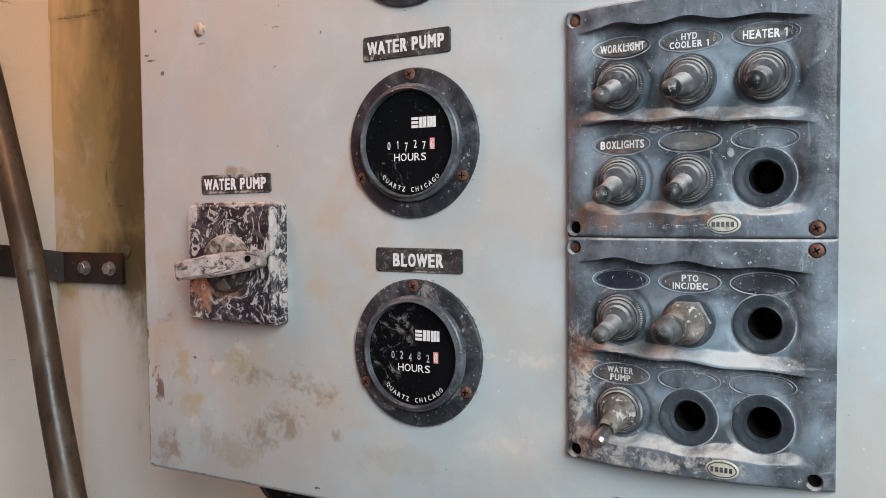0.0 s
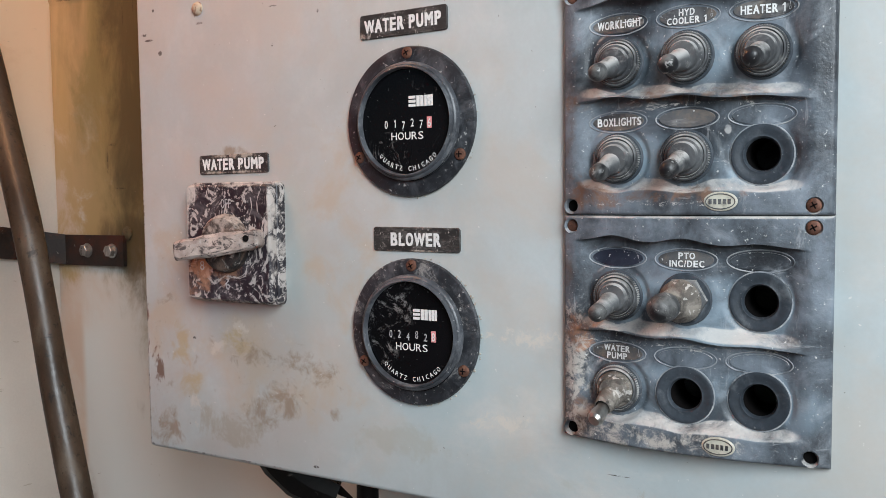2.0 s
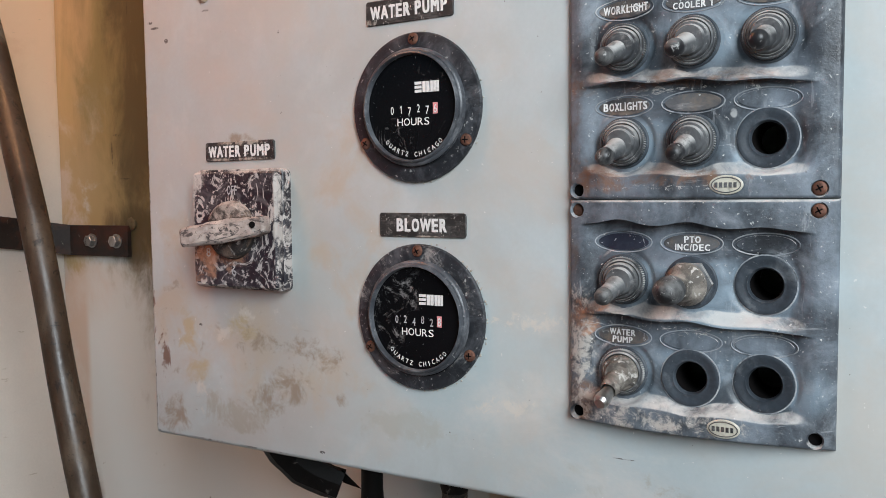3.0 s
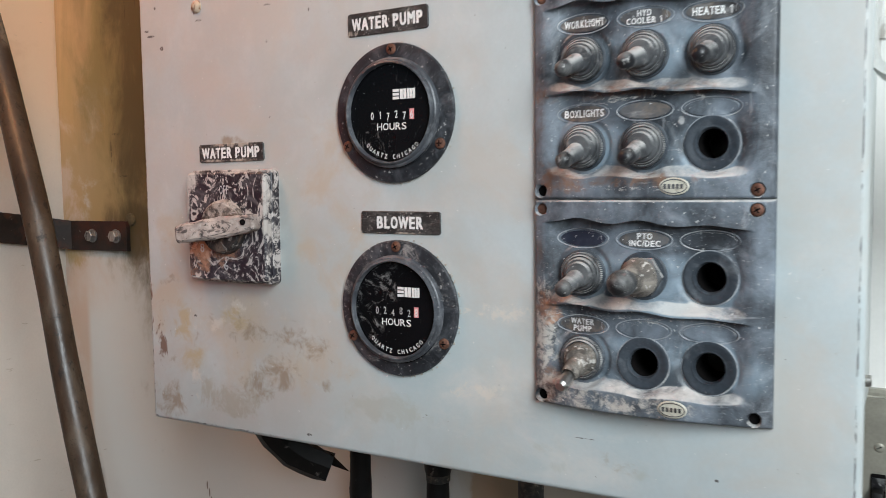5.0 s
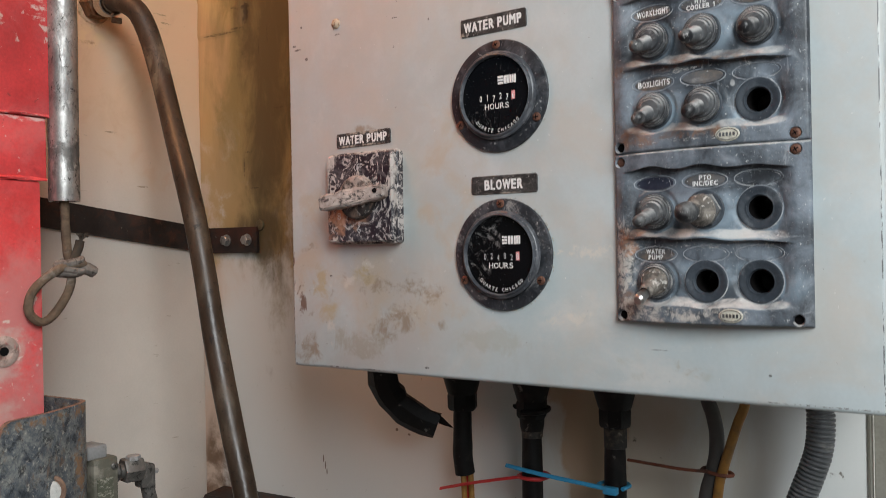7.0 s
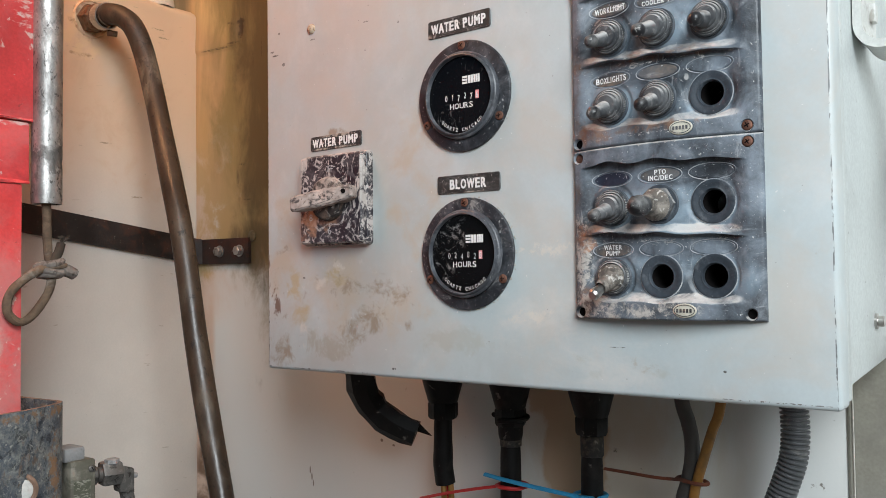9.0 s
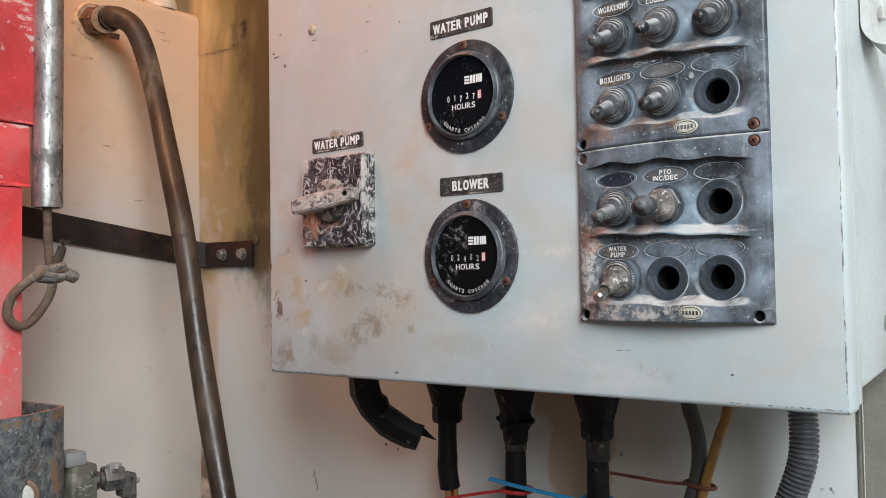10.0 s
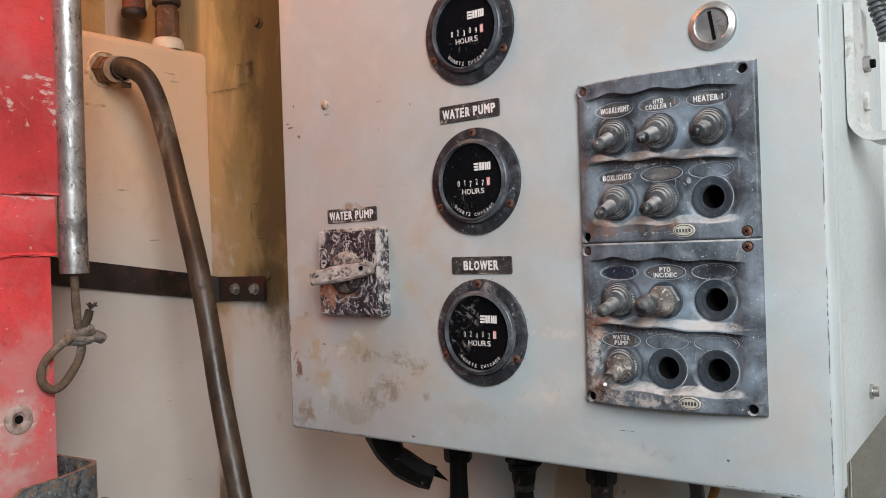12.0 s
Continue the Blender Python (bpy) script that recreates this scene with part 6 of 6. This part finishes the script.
def wall_connector():
    c = thing("hose_connector", pose(-0.592, 0.315, 1.24), "olive grey connector with a cast swivel fitting", "connector")
    inv = c.matrix_world.inverted()
    part("housing", box(-0.612, -0.586, 0.288, 0.312, 1.212, 1.263, 0.003, 2), M_OLIVE, c, "", inv)
    part("upper_step", box(-0.612, -0.590, 0.285, 0.304, 1.262, 1.274, 0.002, 2), M_GREYPLASTIC, c, "", inv)
    part("data_label", box(-0.5862, -0.5855, 0.291, 0.306, 1.222, 1.246), M_TAG, c, "small worn data label", inv, 0)
    part("screw", screw_mesh(0.0032, 0.0014, 1), [M_CAST, M_PIT], c, "", inv @ pose(-0.586, 0.3075, 1.2545, 0, 90, 0))
    ax = inv @ along((-0.596, 0.312, 1.246), (-0.590, 0.340, 1.246))
    part("neck", lathe([(0, 0), (0.0085, 0), (0.0085, 0.004), (0.0065, 0.006), (0.0065, 0.011), (0, 0.011)], 24), M_CAST, c, "", ax)
    part("swivel", hexagon(0.0115, 0.017, 0.009), M_CAST, c, "", ax)
    part("cap_screw", hexagon(0.0064, 0.0042), M_GREYPLASTIC, c, "", inv @ pose(-0.590, 0.329, 1.2545))
    bm = box(-0.600, -0.588, 0.336, 0.351, 1.228, 1.252, 0.002, 2)
    for v in bm.verts:
        v.co.z -= 0.35 * (v.co.y - 0.336)
    part("arm", bm, M_CAST, c, "", inv)
    part("pin", lathe([(0, 0), (0.0028, 0), (0.0024, 0.004), (0, 0.005)], 12), M_GREYPLASTIC, c, "", inv @ along((-0.592, 0.351, 1.240), (-0.592, 0.360, 1.238)))
    part("outlet", lathe([(0, 0), (0.0060, 0), (0.0065, 0.03), (0, 0.03)], 16), M_CAST, c, "", inv @ along((-0.594, 0.345, 1.230), (-0.594, 0.352, 1.20)))


wall_connector()


# ---- cables under the cabinet ----
def cable_gland(x, y, bottom, label, girth=1.0, cores=False, tape=False, ring=False):
    g = thing("cable_gland", pose(x, y, 1.357), label, "cable gland", "cable glands under the cabinet")
    part("collar", lathe([(0, 0.0), (0.0222, 0.0), (0.0218, -0.020), (0.0190 * girth, -0.038), (0.0140 * girth, -0.056), (0.0128, -0.058), (0, -0.058)], 32), M_BLACK, g)
    part("dome_nut", lathe([(0, -0.0565), (0.0130, -0.0565), (0.0142, -0.0585), (0.0140, -0.0700), (0.0124, -0.0725), (0, -0.0725)], 8), M_BLACK, g)
    if ring:
        part("split_ring", tube([(0.0148 * math.cos(radians(a)), 0.0148 * math.sin(radians(a)), -0.0655 + 0.00001 * a) for a in range(-100, 215, 15)], 0.0021, 8, steps=1, flat=1.3), M_BLACK, g, "loose split ring")
        part("sleeve", lathe([(0.0112, -0.072), (0.0108, -0.080), (0.0098, -0.084), (0.0086, -0.084)], 20), M_BLACK, g)
    lo = bottom - 1.357
    part("cable", tube([(0, 0, -0.066), (-0.0003, 0, -0.08), (-0.001, 0.001, -0.10), (-0.0020, 0.002, (-0.10 + lo) / 2), (-0.001, 0.004, lo)], lambda s: 0.0086 + 0.0007 * step(0.02, 0.045, s), 20, steps=6, wobble=0.03), M_BLACK, g, "black cable")
    if tape:
        part("tape", lathe([(0.0088, -0.090), (0.0095, -0.0895), (0.0096, -0.074), (0.0088, -0.073)], 24), M_WORNTAPE, g, "frayed tape wrap")
    if cores:
        for k, mm in enumerate((M_YELLOW, M_REDTIE, M_YELLOW)):
            a = 2.1 * k
            part("core", tube([(0.001 + 0.004 * math.cos(a), 0.004 + 0.004 * math.sin(a), lo + 0.002), (0.002 + 0.004 * math.cos(a), 0.004 + 0.004 * math.sin(a), lo - 0.03), (0.006 * math.cos(a), 0.006, lo - 0.15)], 0.0027, 10), mm, g, "coloured core wire")
    return g


cable_gland(-0.3775, 0.5350, 1.2240, "black cable gland with bared coloured cores below", cores=True)
cable_gland(-0.3035, 0.5350, 0.95, "black cable gland with a loose split ring", 0.96, tape=True, ring=True)
cable_gland(-0.2245, 0.5350, 0.95, "black cable gland with scuffed black cable", tape=True)

t = thing("taped_cable_stub", pose(-0.40, 0.45, 1.357), "short stub of cable wrapped in black tape", "cable")
inv = t.matrix_world.inverted()
bm = tube([(-0.406, 0.450, 1.362), (-0.4155, 0.463, 1.330), (-0.4180, 0.474, 1.309), (-0.4130, 0.482, 1.2955), (-0.4000, 0.492, 1.2825), (-0.3835, 0.502, 1.2745)], lambda s: 0.0142 - 0.020 * max(0.0, s - 0.05) + 0.0008 * math.sin(s * 90 + 1), 7, steps=2, flat=0.75, wobble=0.28)
part("tape_wrap", bm, M_BLACK, t, "", inv, 12)
bm = bmesh.new()
e = Vector((-0.3780, 0.501, 1.2830))
tip = [bm.verts.new(e + Vector(q)) for q in ((-0.004, 0, 0.004), (-0.003, 0, -0.006), (0.0005, 0.0012, -0.001), (0.012, 0.003, -0.0095))]
for q in ((0, 1, 3), (0, 2, 3), (1, 2, 3), (0, 1, 2)):
    bm.faces.new([tip[i] for i in q])
part("loose_end", bm, M_BLACK, t, "torn tape end", inv, 0)

Y = 0.535  # where the cables leave the cabinet
single("grey_cable", tube([(-0.150, Y, 1.362), (-0.1475, Y, 1.320), (-0.1425, Y, 1.302), (-0.1400, Y, 1.288), (-0.1405, Y, 1.272), (-0.1440, Y, 1.256), (-0.150, Y, 1.23), (-0.158, Y + 0.005, 1.15), (-0.16, Y + 0.01, 0.95)], 0.0057, 16), M_GREYCABLE, "dark grey round cable", "cable")
single("yellow_cable", tube([(-0.112, Y, 1.362), (-0.1165, Y - 0.003, 1.316), (-0.1225, Y - 0.004, 1.298), (-0.1290, Y - 0.004, 1.278), (-0.1345, Y - 0.004, 1.260), (-0.139, Y - 0.003, 1.24), (-0.15, Y, 1.15), (-0.15, Y + 0.01, 0.95)], 0.0038, 16), M_YELLOW, "dirty yellow round cable", "cable")
z = thing("cable_tie", pose(-0.14, Y, 1.259), "brown cable tie with a long tail", "cable tie")
inv = z.matrix_world.inverted()
part("tail", tube([(-0.2140, Y, 1.2580), (-0.190, Y - 0.006, 1.2588), (-0.165, Y - 0.010, 1.2590), (-0.143, Y - 0.0085, 1.2595)], 0.0015, 8, flat=0.5), M_REDRUST, z, "", inv)
part("strap_loop", tube([(-0.151, Y - 0.004, 1.2590), (-0.143, Y - 0.009, 1.2590), (-0.133, Y - 0.0095, 1.2580), (-0.1275, Y - 0.004, 1.2575), (-0.131, Y + 0.004, 1.2575), (-0.143, Y + 0.009, 1.2582), (-0.151, Y + 0.004, 1.2588), (-0.151, Y - 0.004, 1.2590)], 0.0015, 8), M_REDRUST, z, "", inv)
b = thing("blue_cable_tie", pose(-0.30, Y, 1.24), "bright blue cable tie round a black cable", "cable tie")
inv = b.matrix_world.inverted()
part("tail", tube([(-0.3240, Y - 0.012, 1.2420), (-0.300, Y - 0.0135, 1.2400), (-0.270, Y - 0.014, 1.2380), (-0.226, Y - 0.0125, 1.2350)], 0.0020, 8, flat=0.45), M_BLUE, b, "", inv)
part("head", box(-0.2300, -0.2180, Y - 0.0160, Y - 0.0095, 1.2310, 1.2370, 0.001), M_BLUE, b, "", inv)
part("strap_loop", tube([(-0.2165, Y - 0.006, 1.2345), (-0.2160, Y + 0.008, 1.2345), (-0.227, Y + 0.0155, 1.2345), (-0.238, Y + 0.008, 1.2345), (-0.2385, Y - 0.006, 1.2350), (-0.230, Y - 0.0125, 1.2350)], 0.0017, 8), M_BLUE, b, "", inv)
q = thing("red_cable_tie", pose(-0.31, Y, 1.235), "red cable tie round a black cable", "cable tie")
inv = q.matrix_world.inverted()
part("tail", tube([(-0.398, Y - 0.010, 1.2100), (-0.365, Y - 0.0135, 1.2200), (-0.330, Y - 0.014, 1.2290), (-0.312, Y - 0.010, 1.2325)], 0.0017, 8, flat=0.5), M_REDTIE, q, "", inv)
part("strap_loop", tube([(-0.3145, Y - 0.007, 1.2325), (-0.3080, Y - 0.0125, 1.2330), (-0.2980, Y - 0.0125, 1.2330), (-0.2915, Y - 0.006, 1.2325), (-0.2915, Y + 0.008, 1.2325), (-0.3025, Y + 0.0150, 1.2325), (-0.3140, Y + 0.008, 1.2325), (-0.3145, Y - 0.007, 1.2325)], 0.0018, 8), M_REDTIE, q, "", inv)


def conduit(pts, r, pitch, label, steps=30):
    bm = tube(pts, lambda s: r - 0.0021 * (1 / (1 + math.exp(-9 * (math.cos(2 * math.pi * s / pitch) - 0.15)))), 24, steps=steps)
    return single("corrugated_conduit", bm, M_CONDUIT, label, "conduit")


conduit([(-0.0650, Y, 1.362), (-0.0652, Y, 1.330), (-0.0640, Y, 1.305), (-0.0655, Y, 1.285), (-0.0705, Y, 1.268), (-0.079, Y, 1.245), (-0.092, Y, 1.21), (-0.105, Y, 1.13), (-0.11, Y, 1.03), (-0.11, Y, 0.95)], 0.0100, 0.0034, "grey corrugated conduit leaving the cabinet", 80)
hung = conduit([(0.0172, 0.480, 1.6155), (0.0148, 0.481, 1.6270), (0.0105, 0.482, 1.6420), (0.0085, 0.485, 1.68), (0.0100, 0.49, 1.75), (0.02, 0.50, 1.9)], 0.0057, 0.0036, "torn grey corrugated conduit hanging beside the cabinet", 60)
bm = bmesh.new()
flap = [bm.verts.new(v) for v in ((0.0185, 0.475, 1.6310), (0.0215, 0.476, 1.6275), (0.0262, 0.478, 1.6262), (0.0215, 0.478, 1.6240), (0.0205, 0.482, 1.6260))]
for q in ((0, 1, 4), (1, 2, 4), (2, 3, 4), (3, 0, 4), (0, 3, 2, 1)):
    bm.faces.new([flap[i] for i in q])
part("torn_flap", bm, M_CONDUIT, hung, "torn flap of the conduit's edge", None, 0)


# ---- bracket, cover plate and handle beside the cabinet ----
def side_bracket():
    b = thing("angle_bracket", pose(0.0, 0.50, 1.55), "chipped white painted flat bar bracket bolted to the cabinet", "bracket")
    inv = b.matrix_world.inverted()
    bm = bmesh.new()
    bend = [(0.0115 - 0.0140 * math.cos(radians(a)), 1.5670 - 0.0140 * math.sin(radians(a))) for a in range(0, 91, 10)]
    path = [(-0.0025, 1.640), *bend, (0.0300, 1.5538), (0.0650, 1.5560)]
    t, y0, y1 = 0.0026, 0.462, 0.508
    rows = []
    pv = [Vector((x, 0, z)) for x, z in path]
    for i, c in enumerate(pv):
        d = (pv[min(i + 1, len(pv) - 1)] - pv[max(i - 1, 0)]).normalized()
        nrm = Vector((d.z, 0, -d.x)) * t
        rows.append([bm.verts.new((c.x + s * nrm.x, y, c.z + s * nrm.z)) for s in (-1, 1) for y in (y0, y1)])
    for a, c in zip(rows, rows[1:]):
        for i, j in ((0, 1), (1, 3), (3, 2), (2, 0)):
            bm.faces.new((a[i], a[j], c[j], c[i]))
    bm.faces.new((rows[0][0], rows[0][1], rows[0][3], rows[0][2]))
    bm.faces.new((rows[-1][0], rows[-1][1], rows[-1][3], rows[-1][2]))
    part("bar", bm, M_BRACKET, b, "", inv)
    part("bolt", hexagon(0.0055, 0.0045), M_GALV, b, "", inv @ pose(-0.0002, 0.492, 1.604, 0, 90, 0))
    part("bolt_shank", lathe([(0, 0), (0.0030, 0), (0.0030, 0.0072), (0, 0.0072)], 14), M_PIT, b, "", inv @ pose(-0.0002, 0.492, 1.604, 0, 90, 0))
    part("square_nut", box(-0.0002, 0.0035, 0.487, 0.496, 1.5735, 1.5850, 0.0008), M_BRACKET, b, "", inv)


side_bracket()
h = thing("black_handle", pose(0.062, 0.487, 1.50), "black plastic handle hanging on the bracket", "handle")
inv = h.matrix_world.inverted()
part("grip", box(0.0528, 0.0790, 0.470, 0.500, 1.4830, 1.5400, 0.003, 2), M_BLACK, h, "", inv)
part("stem", box(0.0548, 0.0740, 0.474, 0.496, 1.5400, 1.5640, 0.002, 2), M_BLACK, h, "", inv)
part("cap", box(0.0528, 0.0775, 0.472, 0.498, 1.5595, 1.5660, 0.0015, 2), M_CAST, h, "", inv)


def cover_plate():
    y = wall_y(0.0)
    c = thing("switch_cover_plate", pose(0.0, y, 1.29), "dull steel switch cover plate on the wall", "switch plate")
    inv = c.matrix_world.inverted()
    face = pose(0.0005, y, 1.2885, 90, 0, 0)
    part("plate", rounded_plate(0.0905, 0.1380, 0.0075, 0.003, 4, bevel=0.0022), M_STEEL, c, "", inv @ face)
    part("inner_step", rounded_plate(0.0800, 0.1275, 0.0014, 0.003, 4, bevel=0.0007, z0=0.0073), M_STEEL, c, "", inv @ face)
    bw, bh = 0.0404, 0.0642
    part("edge_bead", tube([(-bw, 0, 0.0078), (-bw, bh, 0.0078), (bw, bh, 0.0078), (bw, -bh, 0.0078), (-bw, -bh, 0.0078), (-bw, 0, 0.0078)], 0.0010, 10, steps=1), M_BEAD_HIGHLIGHT, c, "edge bead with its highlight painted in", inv @ face)
    s = part("screw", screw_mesh(0.0033, 0.0012, 1), [M_STEEL, M_PIT], c, "", inv @ face @ pose(0, 0.0300, 0.0085))
    share("screw", s, c, inv @ face @ pose(0, -0.0300, 0.0085))
    part("switch_frame", rounded_plate(0.0092, 0.0235, 0.0016, 0.001, 3, bevel=0.0004, z0=0.0085), M_PIT, c, "", inv @ face)
    bm = box(-0.0034, 0.0034, -0.0125, 0.0000, 0.0090, 0.0190, 0.0010)
    for v in bm.verts:
        if v.co.z > 0.015:
            v.co.y -= 0.0035
    part("rocker", bm, M_BLACK, c, "black toggle thrown down", inv @ face @ pose(0, 0.001, 0, -14, 0, 0))
    part("upper_seat", box(-0.0040, 0.0040, 0.0010, 0.0095, 0.0099, 0.0112, 0.0004), M_TIP, c, "", inv @ face)


cover_plate()
